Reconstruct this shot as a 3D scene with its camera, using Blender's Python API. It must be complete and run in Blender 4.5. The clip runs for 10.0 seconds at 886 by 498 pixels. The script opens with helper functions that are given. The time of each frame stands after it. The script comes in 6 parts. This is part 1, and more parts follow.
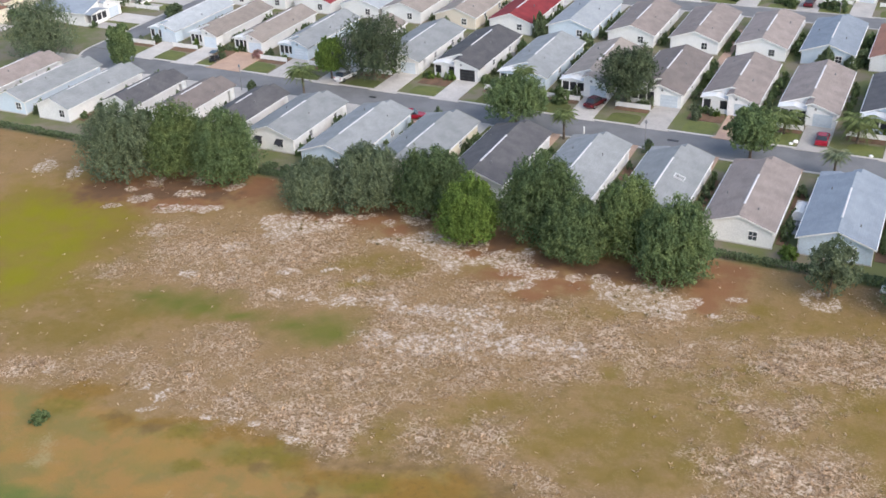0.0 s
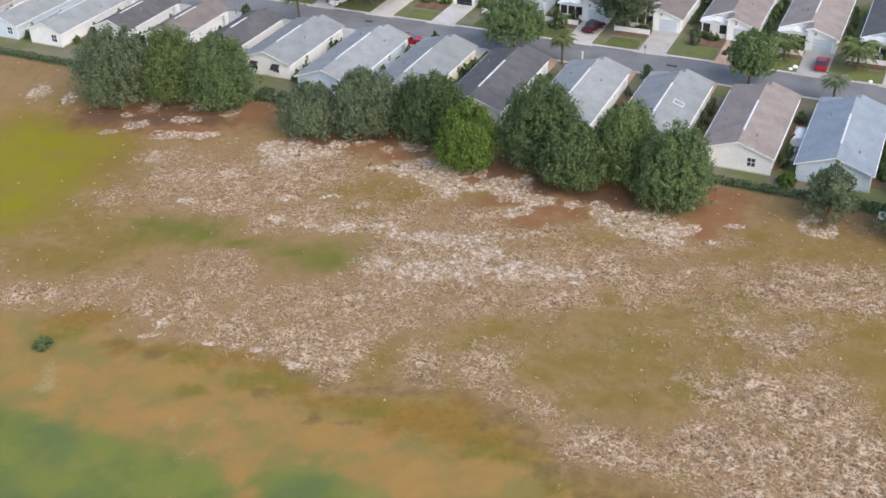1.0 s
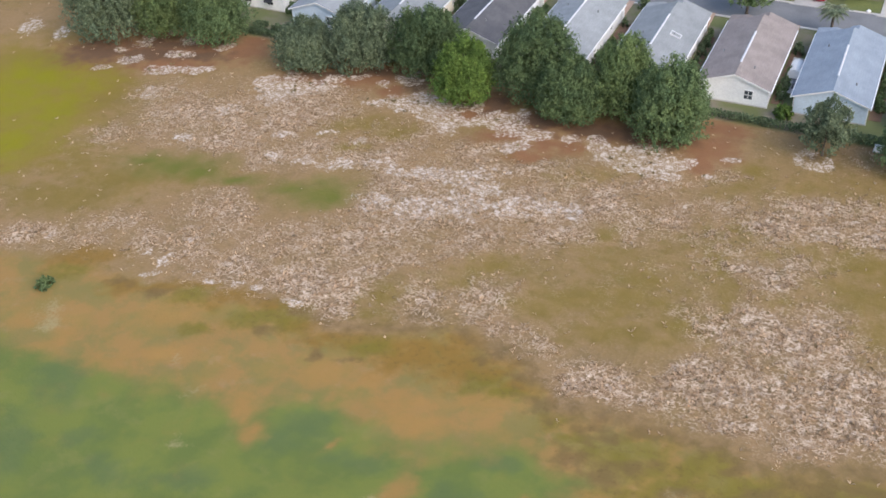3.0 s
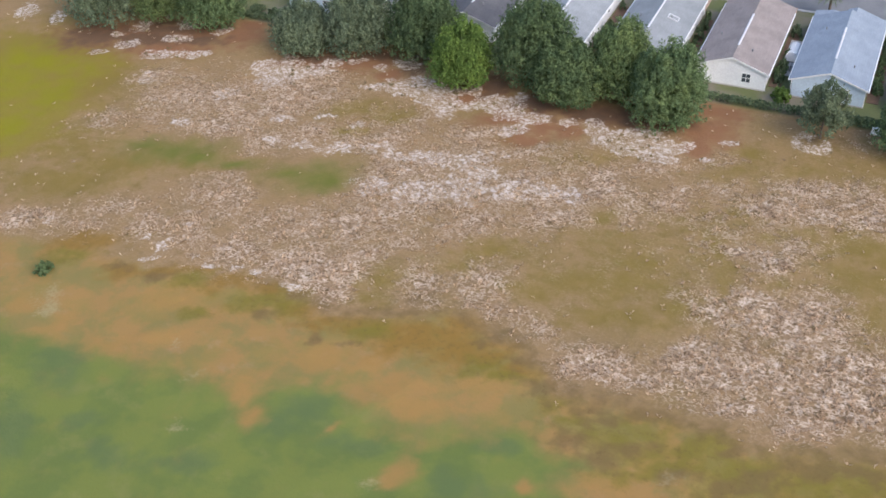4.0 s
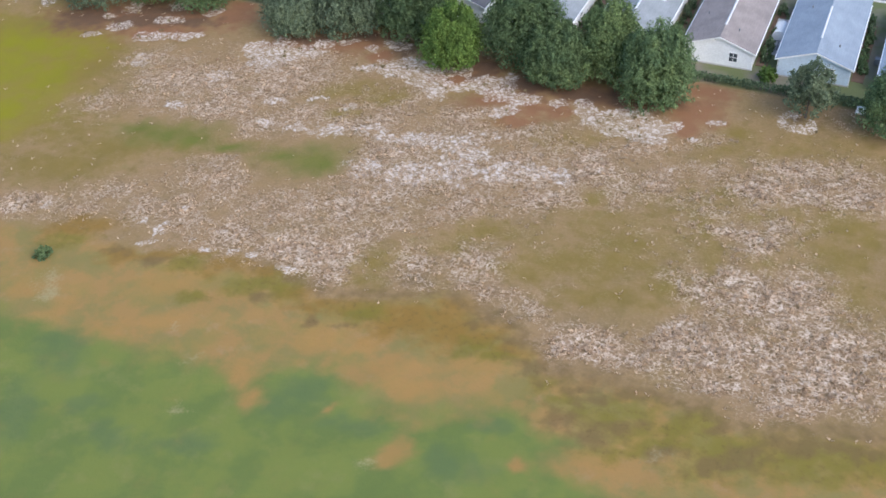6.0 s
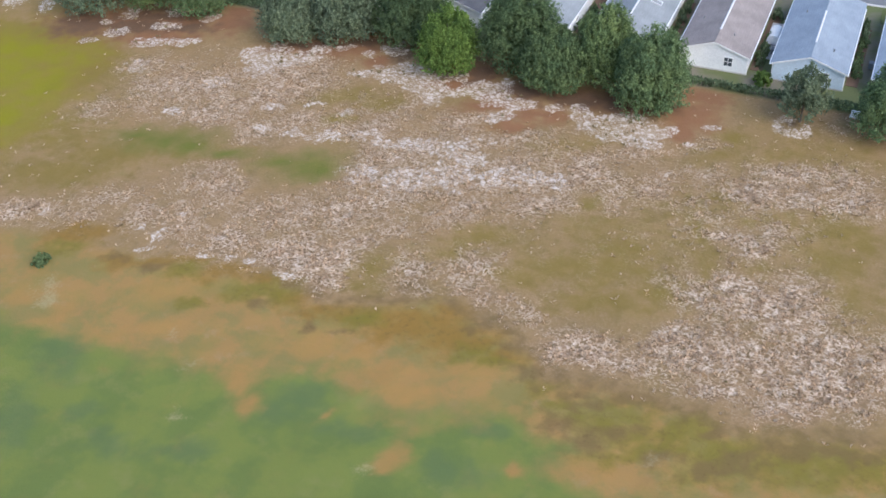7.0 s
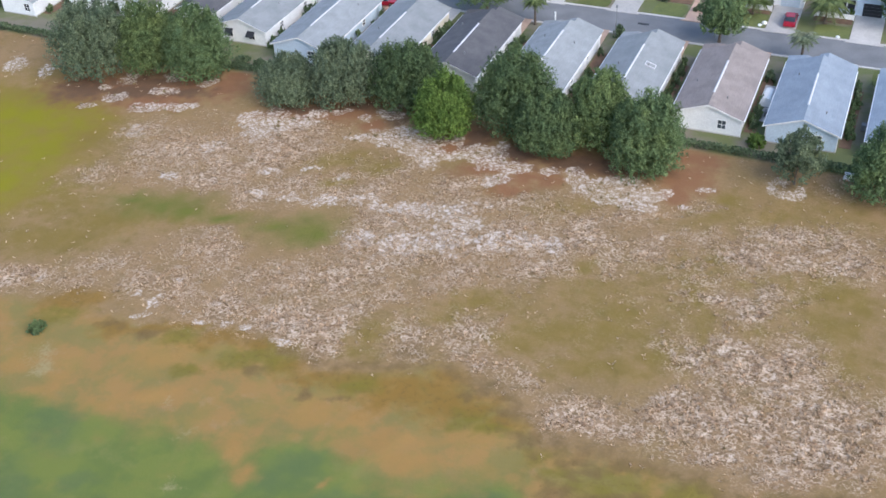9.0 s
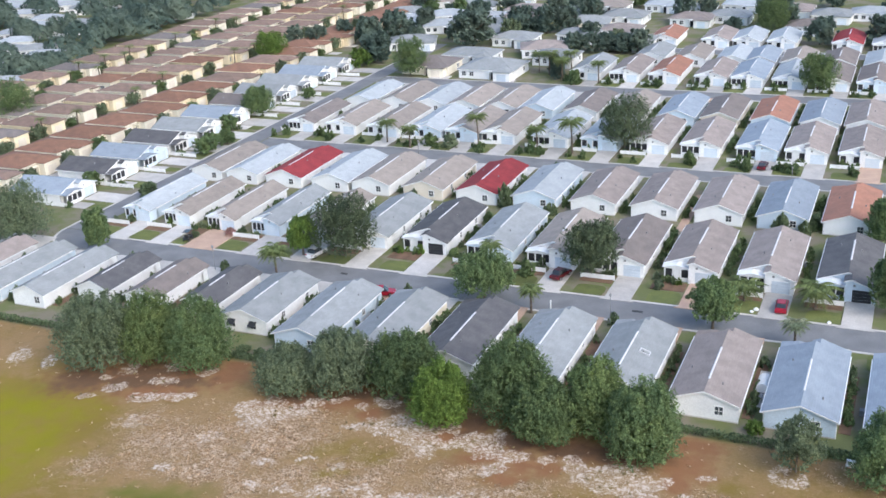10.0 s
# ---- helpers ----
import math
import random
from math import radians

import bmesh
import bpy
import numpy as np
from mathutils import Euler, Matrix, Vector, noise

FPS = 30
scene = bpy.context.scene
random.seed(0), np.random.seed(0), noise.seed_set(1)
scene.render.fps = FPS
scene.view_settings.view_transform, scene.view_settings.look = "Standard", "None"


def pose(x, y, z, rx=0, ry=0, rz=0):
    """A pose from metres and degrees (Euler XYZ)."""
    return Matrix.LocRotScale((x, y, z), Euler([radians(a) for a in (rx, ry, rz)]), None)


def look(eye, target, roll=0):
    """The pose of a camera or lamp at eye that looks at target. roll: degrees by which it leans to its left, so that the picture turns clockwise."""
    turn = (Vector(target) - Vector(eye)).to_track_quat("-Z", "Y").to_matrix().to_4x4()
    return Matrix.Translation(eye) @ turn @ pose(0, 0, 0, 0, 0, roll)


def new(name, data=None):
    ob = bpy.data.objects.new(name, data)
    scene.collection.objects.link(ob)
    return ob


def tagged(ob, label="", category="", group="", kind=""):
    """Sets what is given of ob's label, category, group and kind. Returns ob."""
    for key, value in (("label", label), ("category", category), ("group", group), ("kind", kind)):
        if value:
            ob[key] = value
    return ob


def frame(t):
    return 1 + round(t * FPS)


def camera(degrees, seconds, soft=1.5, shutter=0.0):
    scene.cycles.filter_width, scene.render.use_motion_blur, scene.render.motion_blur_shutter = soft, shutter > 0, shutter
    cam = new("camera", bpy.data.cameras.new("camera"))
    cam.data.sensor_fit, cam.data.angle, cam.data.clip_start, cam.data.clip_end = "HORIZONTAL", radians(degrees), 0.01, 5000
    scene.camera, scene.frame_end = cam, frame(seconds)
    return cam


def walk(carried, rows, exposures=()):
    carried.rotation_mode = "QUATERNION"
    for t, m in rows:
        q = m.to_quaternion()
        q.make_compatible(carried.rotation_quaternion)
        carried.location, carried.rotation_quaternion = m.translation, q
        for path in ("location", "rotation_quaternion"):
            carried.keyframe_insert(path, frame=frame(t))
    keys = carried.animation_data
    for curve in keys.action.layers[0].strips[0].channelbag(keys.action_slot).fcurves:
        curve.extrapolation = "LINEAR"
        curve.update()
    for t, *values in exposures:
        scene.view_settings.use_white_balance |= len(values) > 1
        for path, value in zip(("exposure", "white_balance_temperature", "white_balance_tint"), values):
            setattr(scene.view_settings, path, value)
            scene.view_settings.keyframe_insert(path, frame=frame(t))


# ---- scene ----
cam = camera(44.0, 10.0, soft=1.6)
walk(cam, [
    (0.0, look((0.03, 0.01, 66.99), (-46.20, 94.30, 8.92), -2.19)),
    (0.5, look((-0.09, -0.09, 67.18), (-45.77, 93.36, 7.35), -2.18)),
    (1.0, look((-0.61, -0.39, 67.24), (-44.54, 90.34, 2.15), -2.10)),
    (1.5, look((-1.08, -0.46, 68.00), (-43.46, 87.81, -1.38), -2.09)),
    (2.0, look((-1.04, -0.40, 68.26), (-43.00, 86.99, -2.46), -2.20)),
    (3.5, look((-0.99, -0.46, 68.76), (-42.36, 85.86, -3.62), -2.45)),
    (4.0, look((-1.06, -0.64, 68.73), (-42.00, 85.17, -4.49), -2.48)),
    (4.5, look((-1.08, -0.88, 69.36), (-41.28, 83.95, -5.39), -2.52)),
    (5.0, look((-0.92, -1.14, 69.90), (-40.72, 83.17, -5.65), -2.57)),
    (5.5, look((-0.89, -1.30, 70.57), (-40.32, 82.84, -5.37), -2.57)),
    (7.0, look((-0.72, -1.42, 71.83), (-39.73, 82.93, -4.09), -2.70)),
    (7.5, look((-0.85, -1.43, 72.16), (-39.71, 83.21, -3.51), -2.67)),
    (8.0, look((-0.91, -1.27, 72.32), (-39.79, 83.74, -2.93), -2.67)),
    (8.5, look((-0.91, -1.11, 72.55), (-39.90, 84.29, -2.19), -2.74)),
    (9.0, look((-0.77, -0.68, 72.80), (-40.84, 87.11, 1.48), -2.83)),
    (9.5, look((-0.13, -0.10, 73.42), (-43.07, 94.10, 12.72), -2.94)),
    (10.0, look((0.92, 0.04, 73.56), (-44.88, 101.63, 29.03), -3.11)),
], exposures=[(0.0, 1.04, 7000, 10), (1.0, 1.04, 7050, 10), (2.0, 1.07, 6930, 10), (3.5, 1.08, 6700, 11), (4.5, 1.09, 6480, 12), (5.3, 1.13, 6180, 9), (9.2, 1.14, 6250, 9), (10.0, 1.19, 6500, 8)])

# ---- light: hazy daylight, a soft sun from the east ----
SUN_UP, SUN_TURN = 37, 120          # elevation; bearing clockwise from +y
world = bpy.data.worlds.new("sky")
scene.world = world
world.use_nodes = True
wn = world.node_tree.nodes
sky = wn.new("ShaderNodeTexSky")
sky.sky_type, sky.sun_disc = "NISHITA", False
sky.sun_elevation, sky.sun_rotation = radians(SUN_UP), radians(SUN_TURN)
sky.air_density, sky.dust_density, sky.ozone_density = 1.0, 1.6, 1.4
wn["Background"].inputs["Strength"].default_value = 0.149
world.node_tree.links.new(sky.outputs["Color"], wn["Background"].inputs["Color"])
lamp = bpy.data.lights.new("sun", "SUN")
lamp.energy, lamp.angle, lamp.color = 1.05, radians(62), (1.0, 0.965, 0.92)
sun = new("sun", lamp)
sun_way = Vector((math.sin(radians(SUN_TURN)) * math.cos(radians(SUN_UP)), math.cos(radians(SUN_TURN)) * math.cos(radians(SUN_UP)), math.sin(radians(SUN_UP))))
sun.matrix_world = look(sun_way * 300, (0, 0, 0))

# ---- materials ----
def shade(name, base, other=None, scale=1.0, fine=12.0, rough=0.85, bump=0.15, island=0.0, per_object=0.0, metal=0.0, spec=0.3):
    """A surface of two mixed tones: patches at 1/scale metres, grain at 1/fine metres; optional variation by island or object."""
    m = bpy.data.materials.new(name)
    m.use_nodes = True
    n, l = m.node_tree.nodes, m.node_tree.links
    bsdf = n["Principled BSDF"]
    bsdf.inputs["Roughness"].default_value, bsdf.inputs["Metallic"].default_value = rough, metal
    bsdf.inputs["Specular IOR Level"].default_value = spec
    other = other or tuple(c * 0.75 for c in base)
    where = n.new("ShaderNodeNewGeometry")
    big, small = n.new("ShaderNodeTexNoise"), n.new("ShaderNodeTexNoise")
    big.inputs["Scale"].default_value, big.inputs["Detail"].default_value = scale, 4
    small.inputs["Scale"].default_value, small.inputs["Detail"].default_value = fine, 3
    l.new(where.outputs["Position"], big.inputs["Vector"])
    l.new(where.outputs["Position"], small.inputs["Vector"])
    ramp = n.new("ShaderNodeMapRange")
    ramp.inputs["From Min"].default_value, ramp.inputs["From Max"].default_value = 0.35, 0.65
    l.new(big.outputs["Fac"], ramp.inputs["Value"])
    mix = n.new("ShaderNodeMix")
    mix.data_type = "RGBA"
    mix.inputs["A"].default_value, mix.inputs["B"].default_value = (*base, 1), (*other, 1)
    l.new(ramp.outputs["Result"], mix.inputs["Factor"])
    tone = n.new("ShaderNodeHueSaturation")
    l.new(mix.outputs["Result"], tone.inputs["Color"])
    grain = n.new("ShaderNodeMapRange")
    grain.inputs["To Min"].default_value, grain.inputs["To Max"].default_value = 0.78, 1.22
    l.new(small.outputs["Fac"], grain.inputs["Value"])
    value = grain.outputs["Result"]
    for amount, node, socket in ((island, where, "Random Per Island"), (per_object, n.new("ShaderNodeObjectInfo") if per_object else None, "Random")):
        if amount:
            r = n.new("ShaderNodeMapRange")
            r.inputs["To Min"].default_value, r.inputs["To Max"].default_value = 1 - amount, 1 + amount
            l.new(node.outputs[socket], r.inputs["Value"])
            times = n.new("ShaderNodeMath")
            times.operation = "MULTIPLY"
            l.new(value, times.inputs[0])
            l.new(r.outputs["Result"], times.inputs[1])
            value = times.outputs[0]
    l.new(value, tone.inputs["Value"])
    l.new(tone.outputs["Color"], bsdf.inputs["Base Color"])
    if bump:
        b = n.new("ShaderNodeBump")
        b.inputs["Strength"].default_value, b.inputs["Distance"].default_value = bump, 0.05
        l.new(small.outputs["Fac"], b.inputs["Height"])
        l.new(b.outputs["Normal"], bsdf.inputs["Normal"])
    return m


def leaf_shade(name, base, other, island=0.45, patch=0.45):
    """Leaves: tone by leaf and by patch, some light through the blade."""
    m = shade(name, base, other, patch, 3.0, 0.8, 0.0, island, 0.12, spec=0.08)
    n, l = m.node_tree.nodes, m.node_tree.links
    bsdf, out = n["Principled BSDF"], n["Material Output"]
    thin, both = n.new("ShaderNodeBsdfTranslucent"), n.new("ShaderNodeMixShader")
    l.new(bsdf.inputs["Base Color"].links[0].from_socket, thin.inputs["Color"])
    both.inputs[0].default_value = 0.4
    l.new(bsdf.outputs[0], both.inputs[1])
    l.new(thin.outputs[0], both.inputs[2])
    l.new(both.outputs[0], out.inputs["Surface"])
    return m


def roof_shade(name, base, other):
    """Shingles: courses every 0.14 m down the slope as fine relief, blotches and lot-to-lot tone."""
    m = shade(name, base, other, 0.5, 9.0, 0.9, 0.1, 0, 0.1, spec=0.2)
    n, l = m.node_tree.nodes, m.node_tree.links
    spot, course = n.new("ShaderNodeTexCoord"), n.new("ShaderNodeTexBrick")
    course.inputs["Scale"].default_value = 1.0
    course.inputs["Brick Width"].default_value, course.inputs["Row Height"].default_value = 0.9, 0.3
    course.inputs["Mortar Size"].default_value = 0.012
    course.inputs["Color1"].default_value, course.inputs["Color2"].default_value = (0.95, 0.95, 0.95, 1), (1.04, 1.04, 1.04, 1)
    course.inputs["Mortar"].default_value = (0.86, 0.86, 0.86, 1)
    turn = n.new("ShaderNodeMapping")
    turn.inputs["Rotation"].default_value = (0, 0, radians(90))
    l.new(spot.outputs["Object"], turn.inputs["Vector"])
    l.new(turn.outputs["Vector"], course.inputs["Vector"])
    bsdf = n["Principled BSDF"]
    before = bsdf.inputs["Base Color"].links[0].from_socket
    times = n.new("ShaderNodeMix")
    times.data_type, times.blend_type = "RGBA", "MULTIPLY"
    times.inputs["Factor"].default_value = 1.0
    l.new(before, times.inputs["A"])
    l.new(course.outputs["Color"], times.inputs["B"])
    l.new(times.outputs["Result"], bsdf.inputs["Base Color"])
    return m


ROOFS = {
    "b": ("blue-grey", roof_shade("roof_blue_grey", (0.285, 0.325, 0.378), (0.25, 0.288, 0.338))),
    "g": ("grey", roof_shade("roof_grey", (0.29, 0.30, 0.31), (0.245, 0.258, 0.262))),
    "t": ("taupe", roof_shade("roof_taupe", (0.308, 0.258, 0.24), (0.252, 0.214, 0.20))),
    "n": ("tan", roof_shade("roof_tan", (0.312, 0.268, 0.24), (0.265, 0.23, 0.208))),
    "k": ("dark taupe", roof_shade("roof_dark_taupe", (0.215, 0.182, 0.17), (0.175, 0.152, 0.145))),
    "d": ("charcoal", roof_shade("roof_charcoal", (0.125, 0.12, 0.125), (0.095, 0.093, 0.10))),
    "w": ("pale grey", roof_shade("roof_pale", (0.39, 0.415, 0.44), (0.34, 0.365, 0.39))),
    "r": ("red", roof_shade("roof_red", (0.285, 0.046, 0.052), (0.225, 0.04, 0.046))),
    "o": ("terracotta", roof_shade("roof_orange", (0.36, 0.175, 0.125), (0.29, 0.15, 0.112))),
    "q": ("red-brown tile", roof_shade("roof_red_brown", (0.255, 0.135, 0.092), (0.20, 0.112, 0.08))),
    "e": ("rust-brown tile", roof_shade("roof_rust", (0.262, 0.178, 0.143), (0.208, 0.147, 0.12))),
}
WALLS = {
    "w": ("white", shade("siding_white", (0.80, 0.80, 0.80), (0.74, 0.74, 0.75), 0.4, 6, 0.6, 0.05, 0, 0.05)),
    "c": ("cream", shade("siding_cream", (0.80, 0.74, 0.62), (0.74, 0.68, 0.56), 0.4, 6, 0.6, 0.05, 0, 0.05)),
    "b": ("pale blue", shade("siding_blue", (0.60, 0.69, 0.78), (0.54, 0.635, 0.73), 0.4, 6, 0.6, 0.05, 0, 0.05)),
    "p": ("beige", shade("siding_beige", (0.72, 0.65, 0.56), (0.66, 0.59, 0.5), 0.4, 6, 0.6, 0.05, 0, 0.05)),
    "y": ("yellow stucco", shade("stucco_yellow", (0.80, 0.69, 0.49), (0.74, 0.63, 0.45), 0.4, 6, 0.8, 0.1, 0, 0.1)),
}
TRIM = shade("trim_white", (0.82, 0.82, 0.82), (0.76, 0.76, 0.76), 0.8, 5, 0.5, 0.02)
VENT = shade("vent_white", (0.62, 0.62, 0.64), (0.54, 0.54, 0.57), 1.0, 6, 0.6, 0.05)
GLASS = shade("window_glass", (0.03, 0.035, 0.045), (0.05, 0.06, 0.07), 0.6, 2, 0.08, 0.0, 0, 0.4, spec=0.6)
SCREEN = shade("porch_screen", (0.02, 0.022, 0.025), (0.035, 0.035, 0.04), 1, 5, 0.5, 0.0, 0, 0.3)
DOOR_PALE = shade("garage_paint", (0.58, 0.645, 0.715), (0.52, 0.59, 0.67), 0.6, 5, 0.5, 0.02, 0, 0.12)
PIPE = shade("pipe_grey", (0.25, 0.25, 0.26), None, 2, 8, 0.6, 0.05)
ASPHALT = shade("asphalt", (0.212, 0.212, 0.218), (0.162, 0.163, 0.17), 0.22, 5, 0.85, 0.2)
CONCRETE = shade("concrete", (0.53, 0.50, 0.475), (0.44, 0.415, 0.395), 0.35, 4, 0.85, 0.15, 0, 0.15)
PAVER = shade("paver_pink", (0.52, 0.36, 0.27), (0.45, 0.31, 0.24), 0.5, 5, 0.85, 0.2, 0, 0.1)
LAWN = shade("lawn_grass", (0.158, 0.175, 0.062), (0.118, 0.138, 0.056), 0.35, 4, 0.95, 0.4, 0, 0.25, spec=0.1)
MULCH = shade("mulch", (0.21, 0.13, 0.09), (0.15, 0.10, 0.07), 0.8, 5, 0.95, 0.4, spec=0.1)
BARK = shade("bark", (0.16, 0.125, 0.10), (0.10, 0.08, 0.065), 3, 18, 0.95, 0.5, spec=0.1)
OAK = leaf_shade("leaf_oak", (0.178, 0.236, 0.102), (0.119, 0.175, 0.086))
BLOSSOM = leaf_shade("leaf_blossom", (0.46, 0.26, 0.25), (0.24, 0.19, 0.12))
OAK_LIGHT = leaf_shade("leaf_oak_light", (0.191, 0.242, 0.0946), (0.131, 0.185, 0.0818))
OAK_DARK = leaf_shade("leaf_oak_dark", (0.140, 0.190, 0.084), (0.096, 0.141, 0.070))
OAK_DUSK = leaf_shade("leaf_street_oak", (0.124, 0.152, 0.088), (0.084, 0.114, 0.070))
OAK_GREY = leaf_shade("leaf_grey_green", (0.196, 0.236, 0.142), (0.140, 0.180, 0.114))
BRIGHT = leaf_shade("leaf_bright", (0.168, 0.244, 0.060), (0.106, 0.170, 0.047))
# lightened a little: the lift that haze gives is put into this colour
HEDGE = leaf_shade("leaf_hedge", (0.152, 0.196, 0.104), (0.116, 0.156, 0.088))
PALM = leaf_shade("leaf_palm", (0.20, 0.24, 0.10), (0.15, 0.195, 0.08))
FROND_PALE = leaf_shade("leaf_pale", (0.28, 0.30, 0.20), (0.2, 0.24, 0.15))
RUBBER = shade("rubber", (0.02, 0.02, 0.02), None, 2, 9, 0.8, 0.1)
CHROME = shade("wheel_metal", (0.5, 0.5, 0.52), None, 2, 9, 0.3, 0.0, metal=1.0)
LAMP_GLASS = shade("lamp_lens", (0.7, 0.7, 0.7), None, 2, 9, 0.2, 0.0)
PAINTS = {"red": shade("paint_red", (0.33, 0.012, 0.03), (0.30, 0.011, 0.026), 1, 3, 0.25, 0.0, spec=0.6),
          "maroon": shade("paint_maroon", (0.10, 0.015, 0.02), (0.09, 0.013, 0.018), 1, 3, 0.25, 0.0, spec=0.6),
          "white": shade("paint_white", (0.75, 0.75, 0.76), (0.7, 0.7, 0.71), 1, 3, 0.25, 0.0, spec=0.6),
          "dark": shade("paint_dark", (0.025, 0.028, 0.03), None, 1, 3, 0.25, 0.0, spec=0.6)}
STRAW = leaf_shade("dry_grass_blades", (0.64, 0.475, 0.33), (0.515, 0.37, 0.245), 0.25)
WEED = leaf_shade("olive_weed_blades", (0.27, 0.20, 0.11), (0.23, 0.18, 0.09), 0.25)
# distant leaves: haze is put into the colour, paler and bluer
FAR_LEAF_HAZED = leaf_shade("leaf_far_hazed", (0.150, 0.190, 0.150), (0.095, 0.138, 0.118), 0.14, 0.09)


# ---- small builders ----
def mesh_of(bm, name="mesh"):
    me = bpy.data.meshes.new(name)
    bm.to_mesh(me)
    bm.free()
    return me


def raw_mesh(name, verts, faces):
    """verts (n, 3) and faces (m, 3 or 4) as arrays."""
    me = bpy.data.meshes.new(name)
    verts, faces = np.asarray(verts, np.float32), np.asarray(faces, np.int32)
    k = faces.shape[1]
    me.vertices.add(len(verts))
    me.vertices.foreach_set("co", verts.ravel())
    me.loops.add(faces.size)
    me.loops.foreach_set("vertex_index", faces.ravel())
    me.polygons.add(len(faces))
    me.polygons.foreach_set("loop_start", np.arange(0, faces.size, k, dtype=np.int32))
    me.update(calc_edges=True)
    return me


def link(name, me, mat, parent=None, label="", m=None):
    """One mesh object; the material sits on the object, so that alike meshes can be shared."""
    ob = new(name, me)
    if not me.materials:
        me.materials.append(mat)
    ob.material_slots[0].link = "OBJECT"
    ob.material_slots[0].material = mat
    if parent:
        ob.parent = parent
    if m is not None:
        ob.matrix_basis = m
    return tagged(ob, label)


def part(name, bm, mat, parent, label=""):
    return link(name, mesh_of(bm, name), mat, parent, label)


def box(bm, x0, x1, y0, y1, z0, z1, bevel=0.0):
    made = bmesh.ops.create_cube(bm, size=1.0, matrix=Matrix.Translation(((x0 + x1) / 2, (y0 + y1) / 2, (z0 + z1) / 2)) @ Matrix.Diagonal((abs(x1 - x0), abs(y1 - y0), abs(z1 - z0), 1)))
    if bevel:
        edges = list({e for v in made["verts"] for e in v.link_edges})
        bmesh.ops.bevel(bm, geom=edges, offset=bevel, segments=1, affect="EDGES")
    return bm


def prism(bm, outline, a, b, axis="y"):
    """A closed outline of (across, up) drawn from a to b along y (or along x)."""
    def at(p, s):
        return (p[0], s, p[1]) if axis == "y" else (s, p[0], p[1])
    one, two = [bm.verts.new(at(p, a)) for p in outline], [bm.verts.new(at(p, b)) for p in outline]
    n = len(outline)
    for i in range(n):
        bm.faces.new((one[i], one[(i + 1) % n], two[(i + 1) % n], two[i]))
    bm.faces.new(one[::-1])
    bm.faces.new(two)
    bmesh.ops.recalc_face_normals(bm, faces=bm.faces)
    return bm


def tube(bm, points, radii, sides=8):
    """A tapered tube along points."""
    rings = []
    for i, p in enumerate(points):
        way = (Vector(points[min(i + 1, len(points) - 1)]) - Vector(points[max(i - 1, 0)])).normalized()
        side = way.orthogonal().normalized()
        up = way.cross(side)
        rings.append([bm.verts.new(Vector(p) + radii[i] * (math.cos(a) * side + math.sin(a) * up)) for a in np.linspace(0, 2 * math.pi, sides, endpoint=False)])
    for a, b in zip(rings, rings[1:]):
        for i in range(sides):
            bm.faces.new((a[i], a[(i + 1) % sides], b[(i + 1) % sides], b[i]))
    bm.faces.new(rings[0][::-1])
    bm.faces.new(rings[-1])
    return bm


def lattice(x, y, seed):
    """Smooth value noise in 0..1 on arrays."""
    xi, yi = np.floor(x), np.floor(y)
    fx, fy = x - xi, y - yi
    fx, fy = fx * fx * (3 - 2 * fx), fy * fy * (3 - 2 * fy)
    def h(a, b):
        v = np.sin(a * 127.1 + b * 311.7 + seed * 74.7) * 43758.5453
        return v - np.floor(v)
    return (h(xi, yi) * (1 - fx) + h(xi + 1, yi) * fx) * (1 - fy) + (h(xi, yi + 1) * (1 - fx) + h(xi + 1, yi + 1) * fx) * fy


def rough_noise(x, y, scale, seed):
    return (lattice(x * scale, y * scale, seed) * 0.5 + lattice(x * scale * 2.1, y * scale * 2.1, seed + 1) * 0.3 + lattice(x * scale * 4.3, y * scale * 4.3, seed + 2) * 0.2)


# ---- the ground: one sheet, with the open field's kinds of cover and painted tree shadow as masks ----
# each patch: its middle, half its breadth along the field's long way, half its depth across it
SAND_WEST = [(-75.5, 107.1, 2.9, 3.5), (-77.4, 107.2, 1.5, 2.4), (-73.2, 107.5, 1.9, 2.2), (-70.4, 108.8, 2.2, 1.7), (-69.5, 111.5, 1.9, 1.4), (-66.9, 113.1, 1.7, 0.8), (-99.2, 106.4, 1.9, 1.2), (-92.5, 105.6, 2.8, 1.4), (-88.1, 107.3, 1.4, 1), (-94.7, 114.2, 1.3, 1.5), (-88.7, 114.5, 1.1, 1.4), (-93.3, 110.4, 1.8, 1.2), (-100.8, 111.8, 1.1, 1.7), (-101.6, 103.2, 1.4, 0.7), (-102.3, 108.6, 1.1, 0.7), (-114.1, 110.1, 1, 1.6), (-119.9, 110.3, 1.6, 2.4)]
SAND_MIDDLE = [(-52.9, 107.7, 2.8, 1.7), (-42.5, 107.2, 2.1, 1.6), (-57.1, 110.7, 2.5, 1.3), (-46.2, 109.8, 2.1, 1), (-59.9, 114.5, 1.8, 1.4), (-63, 112.2, 0.9, 0.8), (-59.2, 117, 1.1, 1.1), (-61.1, 108, 1.7, 1), (-58, 108.4, 2.2, 1.6), (-54.9, 108.9, 2.4, 2.2), (-50.8, 106.3, 1.7, 2.3), (-51.7, 110.1, 2.4, 1.1), (-49, 111.4, 0.9, 1.3), (-47.5, 107.9, 2.4, 1), (-44.3, 108.4, 1.8, 2), (-43, 110.9, 1.1, 1.7), (-39.9, 107.5, 1.6, 1.5), (-40.3, 104.5, 1.2, 1.4), (-38.1, 107.6, 0.7, 0.8)]
